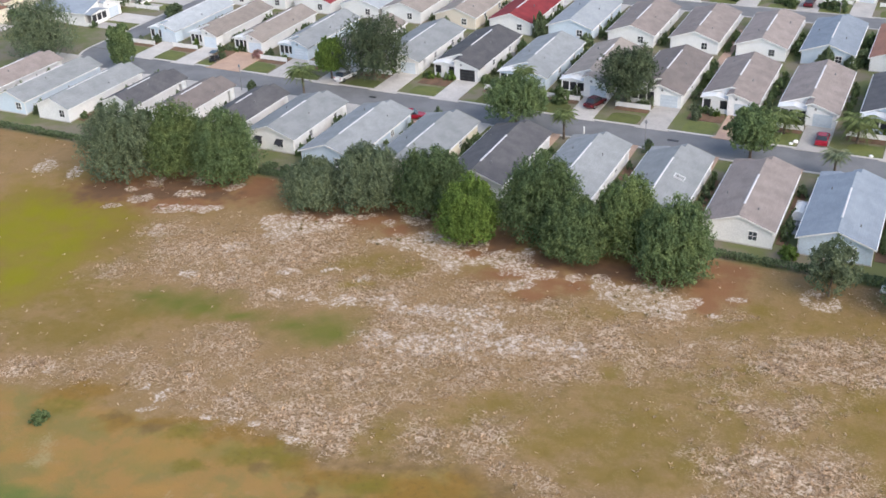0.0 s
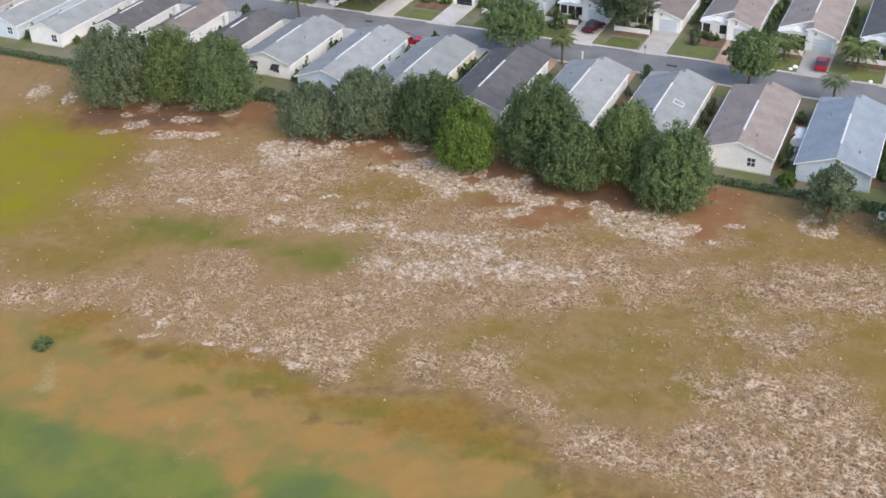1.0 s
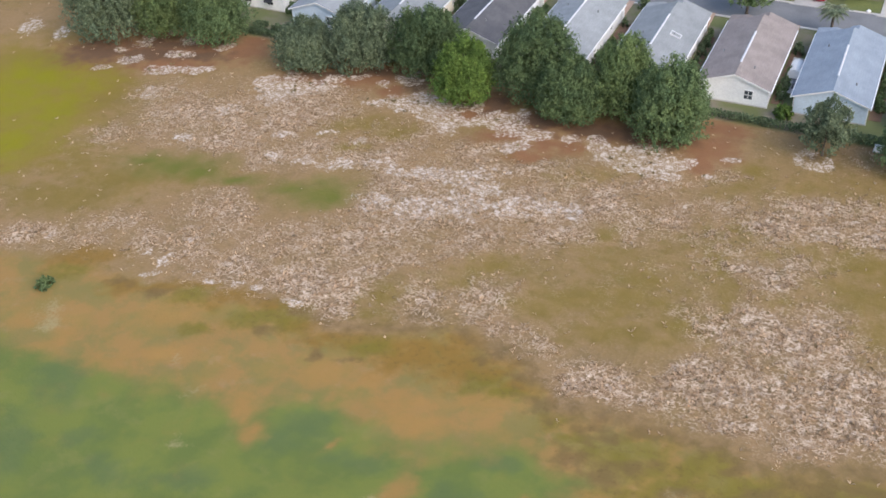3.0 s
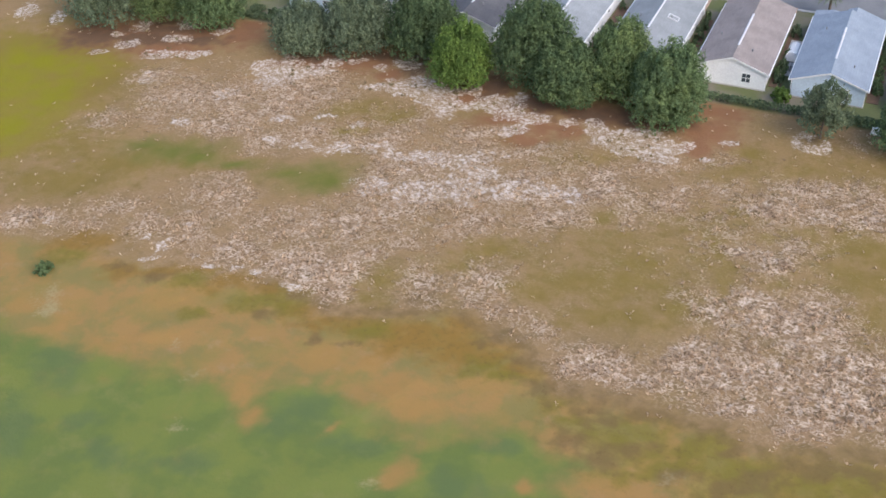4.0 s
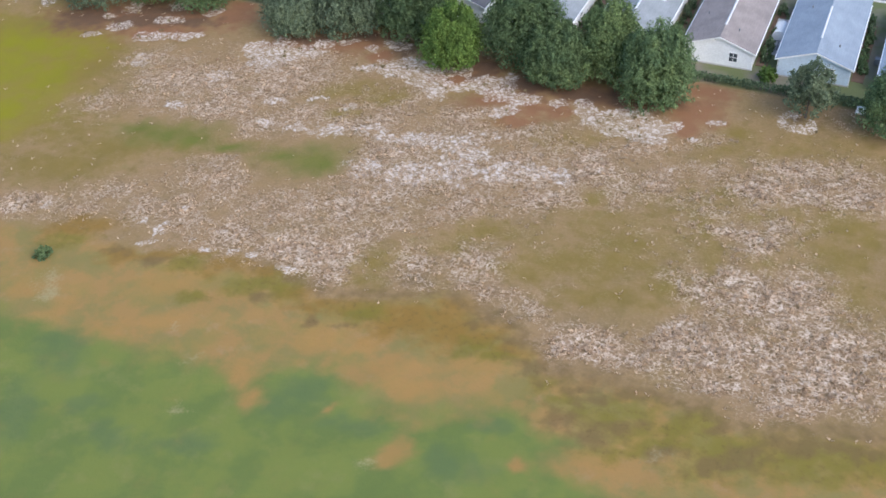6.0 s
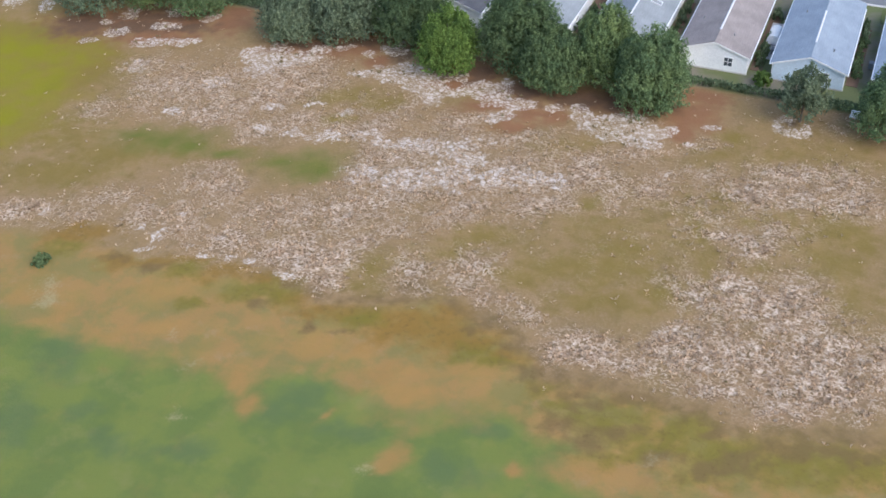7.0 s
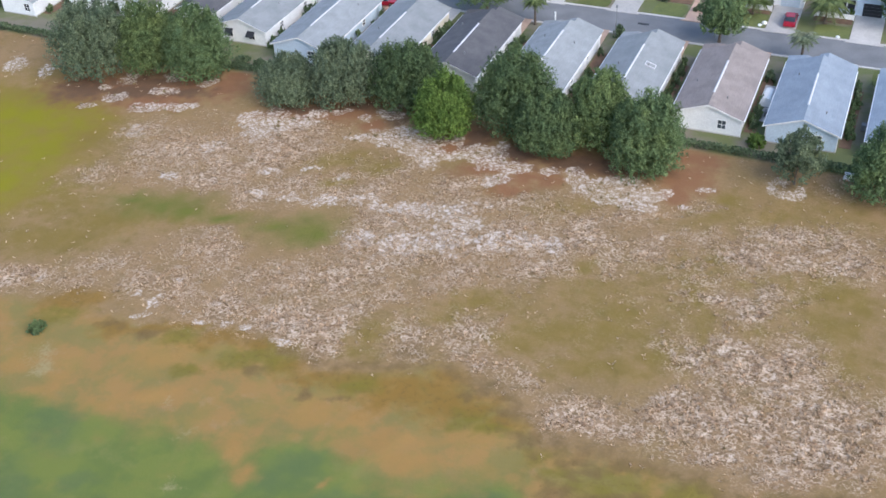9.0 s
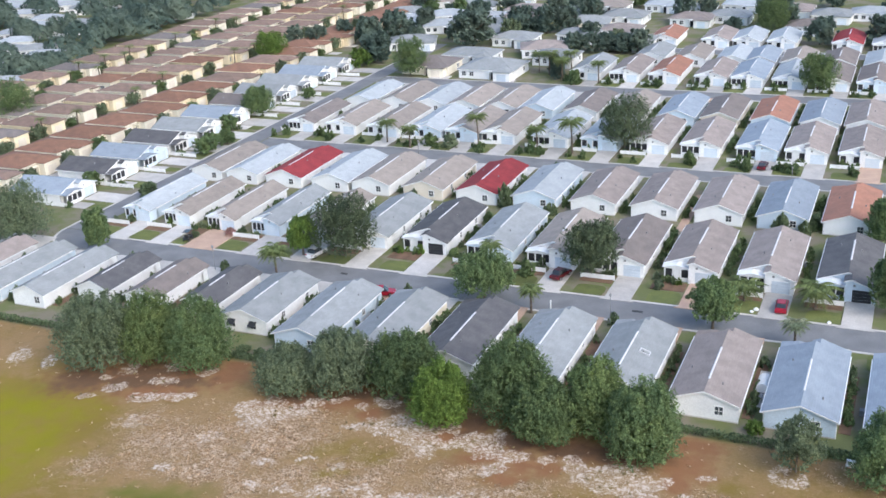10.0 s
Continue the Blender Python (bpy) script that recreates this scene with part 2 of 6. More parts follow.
SAND_EAST = [(-29.4, 107.1, 2.4, 1.5), (-25.4, 107.3, 2.6, 1.5), (-26.2, 105.4, 3.2, 1.5), (-35.2, 108.2, 1.1, 1), (-32.5, 108.3, 1.3, 1.7), (-30.3, 106.6, 1.3, 1.5), (-27.7, 105.6, 1.9, 1.5), (-24.8, 105.2, 2.2, 1.4), (-22.6, 107, 1.7, 1.3), (-21.2, 108.3, 0.6, 0.9), (-27.7, 108.5, 3, 1.1), (-22.5, 104.2, 1.3, 0.6), (-7.6, 112.2, 1.6, 1.1), (-8.8, 115, 0.9, 0.9), (-9.2, 112.6, 0.6, 1.2), (-6.4, 113.7, 0.5, 1), (-17.1, 110.1, 1.2, 0.5), (-18.5, 106.1, 0.9, 0.5)]
STREAK = [(-62.7, 92.7, 1.5, 0.8), (-59.2, 92.6, 2, 1), (-55, 94.5, 1.6, 0.9), (-51.6, 93.6, 1.7, 1), (-48.6, 95, 2.6, 1.3), (-44.6, 95.6, 2.9, 1.4), (-41.3, 94.4, 2.2, 1.6), (-51.4, 87.5, 1.8, 1.8), (-46.5, 88.2, 2.8, 2), (-41.8, 90.6, 2.5, 2.2), (-37.2, 92.4, 2.4, 1.5), (-33.3, 93.6, 2.5, 1.4), (-30.3, 93.3, 1.5, 1), (-41.6, 103, 1.1, 1.1), (-40, 98.4, 0.8, 0.7), (-67.9, 91.7, 1.2, 0.8), (-68.4, 96.4, 1.4, 0.7), (-90.1, 99.1, 1.4, 1.3), (-79.9, 90.9, 1.1, 1), (-78.5, 98.8, 1.3, 1.2), (-63.7, 98.8, 1, 0.5), (-58.5, 98.4, 1.1, 0.5)]
TRAIL = [(-69.8, 70.2, 0.9, 0.5), (-67.3, 70, 1, 0.5), (-62.6, 69.6, 0.9, 0.5), (-60, 69.2, 0.9, 0.5), (-57.6, 69.2, 1, 0.5), (-55.3, 69.4, 0.9, 0.5), (-51.3, 68.9, 1.4, 0.5), (-61, 72, 1.1, 0.5), (-67.7, 68, 1.1, 0.5), (-81.5, 68.3, 0.8, 0.9), (-66.3, 73.4, 1, 0.6)]
PALE_WEST = [(-83.8, 67.8, 2.6, 1.7), (-76.7, 72.8, 3.2, 2), (-71.1, 72.4, 3.1, 1.7), (-66.3, 72.4, 2.1, 1.6), (-77, 69.3, 2.7, 1.3), (-66.3, 80.6, 3.6, 2.5), (-59.2, 73.1, 3, 1.8), (-54.4, 72.9, 2.6, 2.3), (-50.1, 72.3, 2.3, 3.1), (-46.9, 72.6, 1.8, 2.5), (-46.1, 68.5, 2, 1.4), (-56.8, 78, 3.7, 1.9), (-89.9, 88.9, 2.6, 2), (-90, 99.6, 2.3, 1.9), (-79.4, 97, 3.6, 3.5), (-74, 92.5, 3.1, 2.4), (-68.2, 90.9, 2.6, 1.8), (-68.6, 101, 3.6, 4.3), (-63, 95.3, 3.4, 2.1), (-49.2, 80.4, 3.6, 2.2), (-84.2, 95.2, 4.4, 3.7), (-45.9, 76, 1.2, 1.9)]
PALE_MIDDLE = [(-53.1, 88.1, 2.3, 3), (-49.4, 92, 3.9, 3.5), (-45.8, 87.3, 3.7, 3), (-42.5, 92.2, 3.8, 4), (-37.4, 92.9, 3.5, 2.7), (-32.9, 93.5, 3.1, 2.2), (-29.3, 94.3, 1.5, 1.5), (-39.6, 74.3, 1.7, 2.1), (-35.6, 72, 2.7, 0.8), (-33.4, 76.5, 1.7, 2.1), (-31.2, 71.5, 1.4, 1.1), (-28.2, 71.2, 1.5, 1.3), (-53.9, 101.5, 4.1, 2.7), (-44.6, 102.2, 4, 2.8), (-30.6, 88.8, 3, 1.2), (-37.1, 85.7, 3.6, 1.2), (-54.5, 96.5, 4, 1.8), (-36.8, 100.6, 3.2, 2.2), (-43.6, 79.2, 2.9, 1.2), (-69.5, 106.9, 3.7, 1.8)]
PALE_EAST = [(-27.4, 96.5, 2.1, 3.1), (-23.1, 94.8, 2.6, 2.3), (-20.8, 95.7, 2.2, 1.9), (-19.9, 99.1, 1.6, 1.3), (-16.1, 101.2, 2.7, 1.4), (-10.7, 98.7, 2.7, 2.5), (-8.5, 102.9, 2.4, 2.2), (-4.7, 105, 1.7, 1.4), (-1.2, 105.2, 2.4, 2.4), (-4.9, 99.6, 2.6, 1.7), (-0.3, 100, 2.3, 1.6), (-15.1, 95, 1.8, 1), (-13.2, 89.8, 1.4, 1.1), (-10, 90.8, 2.5, 1.5), (-7.7, 89, 2.2, 1.5), (-12.5, 93.2, 2, 0.8), (-5.7, 93.3, 1.9, 1.3), (-25, 101.3, 3.8, 1.6), (-18.1, 105.8, 2.1, 1.2)]
PALE_NEAR = [(-8.2, 83.3, 2.3, 2), (-6.6, 80.5, 3.4, 2.2), (-12.1, 81.2, 2.4, 1.8), (-3.2, 84.8, 2.3, 2.2), (-3.4, 79.3, 3.5, 2.8), (-11.1, 74.9, 2.7, 2.1), (-12.4, 72.8, 2.5, 1.6), (-20.6, 69.5, 2.7, 1), (-18.5, 67.9, 3.1, 1.3), (-14.8, 69.4, 2.5, 1.3), (-10.9, 71.7, 2.8, 1.6), (-5.8, 73.5, 2.8, 2), (0.3, 77.9, 2.5, 2.2), (2.9, 73, 2.4, 2.1), (-1.5, 71.2, 2.8, 1.9), (-9, 68, 2.2, 0.9), (-3.4, 67.3, 2.3, 1.2), (-1.2, 81.4, 2.6, 2.1), (3.7, 77.7, 1.5, 2.9), (-8.6, 77.6, 2, 1.6), (-21.8, 68.3, 1.7, 1), (7.5, 77, 3.3, 3.6)]
BRIGHT_LITTER = [(-8.3, 83.5, 1.6, 1.2), (-6.9, 81.6, 2.1, 1.1), (-3, 83.2, 1.2, 1.1), (-11.7, 80.8, 1.3, 1), (-12.1, 73.7, 1.5, 1), (-10.4, 71.7, 2, 1), (-6.8, 69, 1.4, 0.6), (1.5, 72.4, 1.7, 1.1), (1.1, 77.5, 1.5, 0.9), (-19.8, 68.7, 2, 0.7), (-7.3, 89.7, 1.3, 0.9), (-11.8, 89.9, 1.3, 0.7), (-10.2, 98.9, 1.4, 1), (-5.2, 104.8, 1.4, 0.8), (-0.6, 100.5, 1.4, 0.8), (-51.2, 71.9, 2.1, 1.8), (-46.9, 71.2, 1.6, 1.6), (-84.4, 68, 2.1, 1), (-27.5, 96.7, 1.2, 1.8)]
OLIVE = [(-96, 95.4, 4.5, 4.4), (-89.2, 82.5, 4.2, 3.2), (-89.3, 74.7, 4, 2.2), (-20.5, 81.6, 5.3, 3), (-26.3, 79.8, 3.9, 1.9), (-27.9, 77.8, 3.1, 1.6), (-20.3, 85, 3.9, 2.2), (-15.1, 80.1, 2.7, 1.5), (-12.2, 97.2, 1.6, 1.7), (-1, 95.1, 2.6, 2.9), (0.5, 89.9, 2.5, 2.1), (2.3, 94.5, 1.6, 3.2), (-42.7, 72.8, 1.9, 1.9), (-42.7, 70.2, 1.9, 1), (-61, 101.7, 3.5, 1.9), (-55.8, 102.2, 2.8, 1.3), (-26.2, 90.5, 1.4, 1.2), (-13.9, 108.6, 1.6, 1.4), (-34, 81.2, 4, 1.5), (-20.5, 76.2, 4.2, 1.5), (-84.6, 75.9, 5.9, 2.7), (-81.9, 80.7, 7.4, 2.2), (-59.1, 96.7, 1.6, 1), (-13.4, 89.3, 1.1, 5.6), (-40.8, 101.7, 1.1, 0.7)]
OLIVE_WIDE = [(-23, 88, 6.9, 2.5), (-15.4, 93.1, 5.2, 2.4), (-9.3, 107.1, 6.8, 1.6), (-3.5, 109, 4.3, 2.3), (-15.2, 87.5, 3.9, 3.7), (-6, 95.2, 4, 2), (-31.2, 81.8, 4.6, 2), (-15.1, 105.1, 3.7, 1.6), (-1.3, 110.4, 3.1, 3.5), (-2.2, 91.7, 3.8, 3.7), (-15.4, 77.4, 4.2, 1.9), (2.8, 85.5, 3.1, 3.3), (-104.9, 101.9, 4.8, 2.8), (-112.1, 102.2, 3.3, 2.6), (-95.8, 98.7, 4.6, 3.2), (-30.4, 101.7, 3.8, 1.7), (-36.5, 78.2, 3.4, 1.6), (-5.7, 87, 2.7, 1.2), (-8.1, 94.4, 3.4, 1)]
GREEN = [(-58, 86.7, 2.6, 2), (-56.4, 86.3, 1.7, 1.6), (-62.1, 86.4, 1.6, 1.1), (-76.8, 85.8, 3.4, 1.5), (-73.9, 85.6, 2.4, 1.1), (-81, 85.5, 1.9, 1), (-68.4, 86.2, 1.7, 0.6), (-109, 102.1, 3.6, 2.2)]
YELLOW = [(-111.3, 91.3, 6.2, 8.3), (-105.9, 91.7, 5, 8.1), (-100.1, 84, 3.2, 4.9), (-107.2, 98.7, 4.4, 3.8), (-102.6, 97.9, 3.9, 2.7), (-99.5, 90.2, 3.3, 6.1), (-110.7, 98.3, 3.2, 3.2), (-103, 79.3, 4.3, 4.2)]
SOIL = [(-19.8, 111.7, 2.9, 3), (-19.9, 108, 1.9, 1.7), (-19.1, 116, 2.3, 1.6), (-38, 105.7, 2, 1.3), (-43.6, 105.4, 3, 1.3), (-35.2, 105.8, 1.7, 1.1), (-47.1, 112.1, 2.1, 2.6), (-66.1, 113.1, 3.3, 2.5), (-63.6, 116.5, 2.3, 1.9), (-60.8, 110.9, 1.9, 1.2), (-85.4, 114.4, 2.4, 2.8), (-85.5, 117.5, 2, 1.5), (-92.9, 107.5, 5.5, 2.1), (-104.4, 107.5, 4.9, 3.7), (-91.6, 112.5, 4.8, 2.5), (-72.2, 111.7, 4.6, 1.9), (-49.8, 109.3, 2.4, 1.1), (-32.7, 110.9, 4.1, 1.9), (-39.7, 110.4, 3.5, 2.2), (-27.9, 111.3, 4, 1.8), (-38.9, 102.4, 2.6, 1), (-99.3, 109.7, 6.5, 3.6)]
# shade under the field-edge trees, painted on the ground by these patches
TREE_SHADOW = [(-104.8, 106.7, 4.1, 2.6), (-97.9, 109.1, 4.9, 2.5), (-90.5, 110.7, 4, 1.4), (-65.4, 115, 2.6, 1.4), (-58.6, 113.9, 1.5, 1.5), (-47.4, 112.8, 1.9, 2.6), (-39.8, 110.7, 3.2, 1.9), (-33.3, 110.8, 3.4, 1.6), (-27.9, 111.5, 3.3, 1.6), (-23.9, 111.9, 2.7, 1.3), (-72.5, 112.4, 3.8, 1.6), (-7.9, 114.2, 0.5, 0.6), (-50.7, 111.5, 2.2, 1.2), (-96.5, 112.6, 6.6, 1.8)]
OCHRE = [(-41.8, 66.1, 2.1, 1.3), (-44.7, 66, 1.6, 0.8), (-28.9, 67.1, 2.1, 1), (-26.3, 66, 1.5, 1), (-34.8, 68.8, 2.7, 1), (-49, 65.9, 1.7, 1), (-61.3, 67.6, 1.7, 0.8), (-64.5, 66.3, 1.8, 0.8), (-36.5, 66.2, 3.7, 1.9), (-32.8, 66.9, 2.3, 2.1), (-38.7, 67.2, 2.1, 1.3), (-45.9, 64.8, 1.4, 1.1), (-68.6, 64.7, 1.3, 1.1), (-75.1, 67.1, 3, 1.2), (-52.5, 67.5, 2.3, 0.9), (-29.1, 66.1, 1.5, 0.9), (-56.9, 67.2, 1.9, 1.1)]
SWARD = [(0.6, 63.4, 3.1, 1.5), (5.6, 64.5, 2.2, 1.5), (-53.7, 64.7, 2.1, 1.2), (-50.6, 66.4, 1.9, 1.5), (-60.9, 66.1, 1.6, 1.1), (-75.6, 64.8, 1.8, 0.8), (-40.7, 65.7, 1.6, 1.4), (-29.3, 65.2, 1.7, 1), (-26.6, 64.6, 1.5, 0.7), (-15.2, 62.1, 1.9, 1.4), (-10.4, 62.1, 2.6, 1.4), (-10.8, 60, 1.8, 0.8), (-5.7, 61.4, 2, 2), (-8.6, 64.1, 1.9, 0.9), (3.7, 64.9, 1.9, 1.2), (-2.9, 63.2, 1.3, 0.8), (-57.7, 61.4, 1.1, 0.7), (-20.1, 61.9, 1.1, 0.5)]
SWARD_EAST = [(-17.5, 61.5, 2.4, 1.3), (-13.4, 60.8, 2.8, 1.4), (-9.1, 60.6, 2.7, 1.3), (-4.7, 63.1, 2.7, 1.3), (-1.3, 61.8, 2.6, 1.3), (2.7, 63.6, 2.6, 1.3), (-13.2, 63.6, 2.8, 0.8), (-8.2, 62.6, 2.7, 1.1), (-21.5, 63.1, 1.9, 0.8), (-5.2, 59, 3.5, 1.1), (2.1, 61.9, 3, 1.1), (-13.2, 58.4, 2.3, 0.9)]
UMBER = [(-19.4, 59.7, 2.2, 1.1), (-9.6, 59, 2.1, 0.7), (-5.2, 59.3, 2.5, 0.7), (-29.3, 69.3, 2.1, 0.6), (-3.5, 61.7, 1.8, 0.9), (1.7, 64.8, 2.7, 0.7), (5.1, 65.5, 1.8, 0.7), (-14, 61.3, 1.9, 0.6), (-17.5, 62.9, 1.9, 0.7), (-64.1, 65.3, 1.4, 0.9), (-69.1, 65.3, 0.9, 1.2), (-51.1, 64, 0.9, 0.7), (-44.9, 63, 0.9, 0.6), (-22.9, 64.7, 1.7, 1.4), (-25.8, 67.4, 1.3, 1), (-18.8, 64, 1.9, 0.7), (-13.7, 65.2, 2.4, 0.6), (-6.2, 63.8, 1.8, 0.6), (0, 64.4, 2.7, 0.8), (-16.2, 59, 1.8, 1.1), (-50.2, 68, 1.1, 0.7), (-41.9, 63, 1.1, 0.5), (-37.5, 72.1, 1.9, 0.7)]
RUST = [(-60, 62.7, 2.8, 1.7), (-58.9, 65, 1.7, 0.9), (-68.9, 55.8, 1.4, 1.9), (-43.7, 60.9, 2.3, 1.4), (-35.6, 59.6, 2.2, 1.1), (-32.1, 58.6, 2.2, 1.1), (-29.9, 62.7, 2.2, 1), (-47.8, 54.3, 1.2, 1.7), (-45.5, 52.5, 0.9, 1.2), (-15.9, 56, 1.8, 1), (-20.4, 53.6, 0.8, 0.6), (-10.3, 58.1, 2, 0.7), (-31, 51.3, 1, 1.1), (-38.1, 53.7, 0.6, 0.6), (-63.5, 54.6, 2.5, 0.8), (-39.2, 61.2, 1.7, 0.6), (-58.8, 57.4, 2.7, 1), (-74.4, 56.5, 1.7, 1.3), (-27.5, 62.1, 1.5, 0.7)]
TEAL = [(-65.2, 51.6, 2, 2.8), (-41.4, 54.7, 2.4, 2.3), (-42.3, 52.5, 1.5, 1.5), (-35.7, 52.5, 2.1, 1), (-27, 51.9, 1.6, 1.4), (-24.3, 51.9, 1.4, 1.1), (-54, 43.5, 1.6, 1.2), (-58.7, 46.5, 1.5, 1), (-24.4, 57, 1.4, 0.7), (-48.2, 45.8, 1.9, 0.8), (-63.8, 43, 1.5, 2.8)]
PALE_SPOT = [(-73.2, 58.9, 1, 1.5), (-71.8, 56.8, 0.8, 1.1), (-52.6, 54.4, 0.8, 0.5), (-51, 48.4, 0.8, 0.6), (-56.4, 57.6, 0.4, 0.8), (-32.5, 49.3, 0.8, 0.6), (-10.2, 58.4, 1.3, 0.5)]
FIELD_RIM = [(-92.9, 63.4), (-84.5, 64.7), (-78, 65.9), (-70.7, 66.1), (-66.2, 65.7), (-61.8, 66.4), (-57.4, 66.8), (-52.3, 67.1), (-48.3, 66.7), (-44.4, 66.5), (-39.2, 68.2), (-34.9, 70.3), (-31.2, 69.8), (-27.4, 68.8), (-24.6, 67.1), (-21.8, 64.4), (-17, 64.8), (-12.1, 64.8), (-7.3, 64.6), (-4, 64.2), (0.4, 64.8), (5.4, 66.1), (10.8, 67.6)]
GRASS_RIM = [(-81.8, 53.6), (-75, 54), (-70.5, 53.6), (-66.6, 53.9), (-60.9, 53.3), (-57.3, 53.6), (-53.5, 53.5), (-50, 53.6), (-47.3, 54.9), (-44.6, 56.3), (-42.3, 58.3), (-38.8, 58.3), (-35.6, 56.3), (-32, 55.6), (-28.1, 56.2), (-26, 58.4), (-22.6, 59.1), (-19.6, 58.3), (-17.3, 56.6), (-14.6, 54), (-8.2, 53.2), (3.8, 56)]
LONG = (math.cos(radians(25.5)), math.sin(radians(25.5)))     # the way the patches lie


def warped(px, py):
    """Places pushed about by noise, so that the patches have ragged outlines."""
    far = 5.0
    wx = 2.2 * (rough_noise(px, py, 0.22, 3) - 0.5) + 1.6 * (rough_noise(px + far, py, 0.8, 13) - 0.5)
    wy = 2.2 * (rough_noise(px, py + far, 0.22, 23) - 0.5) + 1.6 * (rough_noise(px, py - far, 0.8, 33) - 0.5)
    return px + wx, py + wy, lattice(px * 0.9, py * 0.9, 43) - 0.5


def cover(places, blobs, soft=0.8, grow=1.0, ragged=0.5):
    """0..1: inside the patches."""
    px, py, bend = places
    best = np.zeros_like(px)
    for cx, cy, ru, rv in blobs:
        ru, rv = ru * grow, rv * grow
        near = np.abs(px - cx) + np.abs(py - cy) < 3.2 * (ru + rv)
        dx, dy = px[near] - cx, py[near] - cy
        u, v = dx * LONG[0] + dy * LONG[1], dy * LONG[0] - dx * LONG[1]
        d = np.sqrt((u / ru) ** 2 + (v / rv) ** 2)
        best[near] = np.maximum(best[near], np.clip((1.0 + soft / 2 - d + ragged * bend[near]) / soft, 0, 1))
    return best


def ground_masks(px, py):
    at = warped(px, py)
    rim = np.interp(px, *np.array(FIELD_RIM).T) + 1.5 * (rough_noise(px, py, 0.4, 35) - 0.5) + 1.2 * (rough_noise(px, py, 1.1, 45) - 0.5)
    green_rim = np.interp(px, *np.array(GRASS_RIM).T) + 3.5 * (rough_noise(px, py, 0.3, 41) - 0.5)
    rust, teal = cover(at, RUST, 1.6, 1.25), cover(at, TEAL, 1.4, 1.3)
    fairway = np.clip((green_rim - py) / 5.5 + 0.55, 0, 1) * (1 - 0.85 * rust)
    fairway = np.maximum(fairway, 0.8 * teal)
    band = np.clip((rim - py) / 1.8 + 0.5, 0, 1)
    lots = np.clip((py - 118.5) / 0.8, 0, 1)
    verge = np.clip(1 - np.abs(py - rim - 0.8) / 3.0, 0, 1) * np.clip((px + 60) / 12, 0, 1)      # thin brown cover along the rim
    field = (1 - band) * (1 - lots)
    near = (0.5 * (at[0] + px), 0.5 * (at[1] + py), at[2])
    sand = np.maximum.reduce([cover(near, k, 0.9, 1.15) for k in (SAND_WEST, SAND_MIDDLE, SAND_EAST)])
    streak = np.maximum(0.95 * cover(at, STREAK, 1.6, 1.25), 0.8 * cover(at, TRAIL, 1.0))
    olive, green, soil, yellow = np.maximum(cover(at, OLIVE, 2.2, 1.2), 0.75 * cover(at, OLIVE_WIDE, 2.4, 1.25)), cover(at, GREEN, 2.2, 1.3), cover(at, SOIL, 1.5, 1.25), cover(at, YELLOW, 1.8, 1.5)
    pale = np.maximum.reduce([cover(at, k, 2.3, 1.2) for k in (PALE_WEST, PALE_MIDDLE, PALE_EAST, PALE_NEAR)])
    pale = np.clip(0.24 + 0.6 * (rough_noise(px, py, 0.12, 71) - 0.5) + 0.54 * pale + 0.5 * cover(at, BRIGHT_LITTER, 1.6, 1.2) - 0.22 * olive - 0.8 * green - 0.6 * soil - 0.4 * verge, 0, 1.3)
    return {"sand": sand * (1 - lots), "streak": streak * field, "pale": pale * field * np.clip((px + 104) / 14, 0, 1), "green": green * field, "olive": olive * field, "yellow": yellow * (1 - lots), "soil": soil * (1 - lots),
            "fairway": fairway, "band": band, "lots": lots, "ochre": cover(at, OCHRE, 1.5, 1.3), "sward": np.maximum(cover(at, SWARD, 1.6, 1.35), 0.85 * cover(at, SWARD_EAST, 1.8, 1.3)), "umber": np.maximum(cover(at, UMBER, 1.6, 1.25), 0.7 * verge), "rust": rust,
            "teal": teal, "tree_shadow": cover(at, TREE_SHADOW, 1.5, 1.2) * (1 - lots), "spot": cover(at, PALE_SPOT, 1.8, 1.2, 1.0)}


def axis_lines(spans):
    out = []
    for a, b, step in spans:
        out.append(np.arange(a, b, step))
    return np.concatenate(out + [np.array([spans[-1][1]])])


def swell(px, py):
    """The low unevenness of the field."""
    return (rough_noise(px, py, 0.35, 61) - 0.5) * 0.22


gx = axis_lines([(-3000, -400, 260), (-400, -150, 10), (-150, 30, 0.4), (30, 300, 15), (300, 3000, 270)])
gy = axis_lines([(-3000, -100, 290), (-100, 30, 10), (30, 122, 0.4), (122, 500, 14), (500, 4500, 400)])
PX, PY = np.meshgrid(gx, gy)
flat = np.stack([PX.ravel(), PY.ravel(), np.zeros(PX.size)], 1)
inside = (flat[:, 0] > -150) & (flat[:, 0] < 30) & (flat[:, 1] > 31) & (flat[:, 1] < 118)
flat[inside, 2] = swell(flat[inside, 0], flat[inside, 1])
nx = len(gx)
quad = (np.arange(len(gy) - 1)[:, None] * nx + np.arange(nx - 1)[None]).ravel()
ground_mesh = raw_mesh("ground", flat, np.stack([quad, quad + 1, quad + 1 + nx, quad + nx], 1))
for key, values in ground_masks(flat[:, 0], flat[:, 1]).items():
    ground_mesh.attributes.new(key, "FLOAT", "POINT").data.foreach_set("value", values.astype(np.float32))


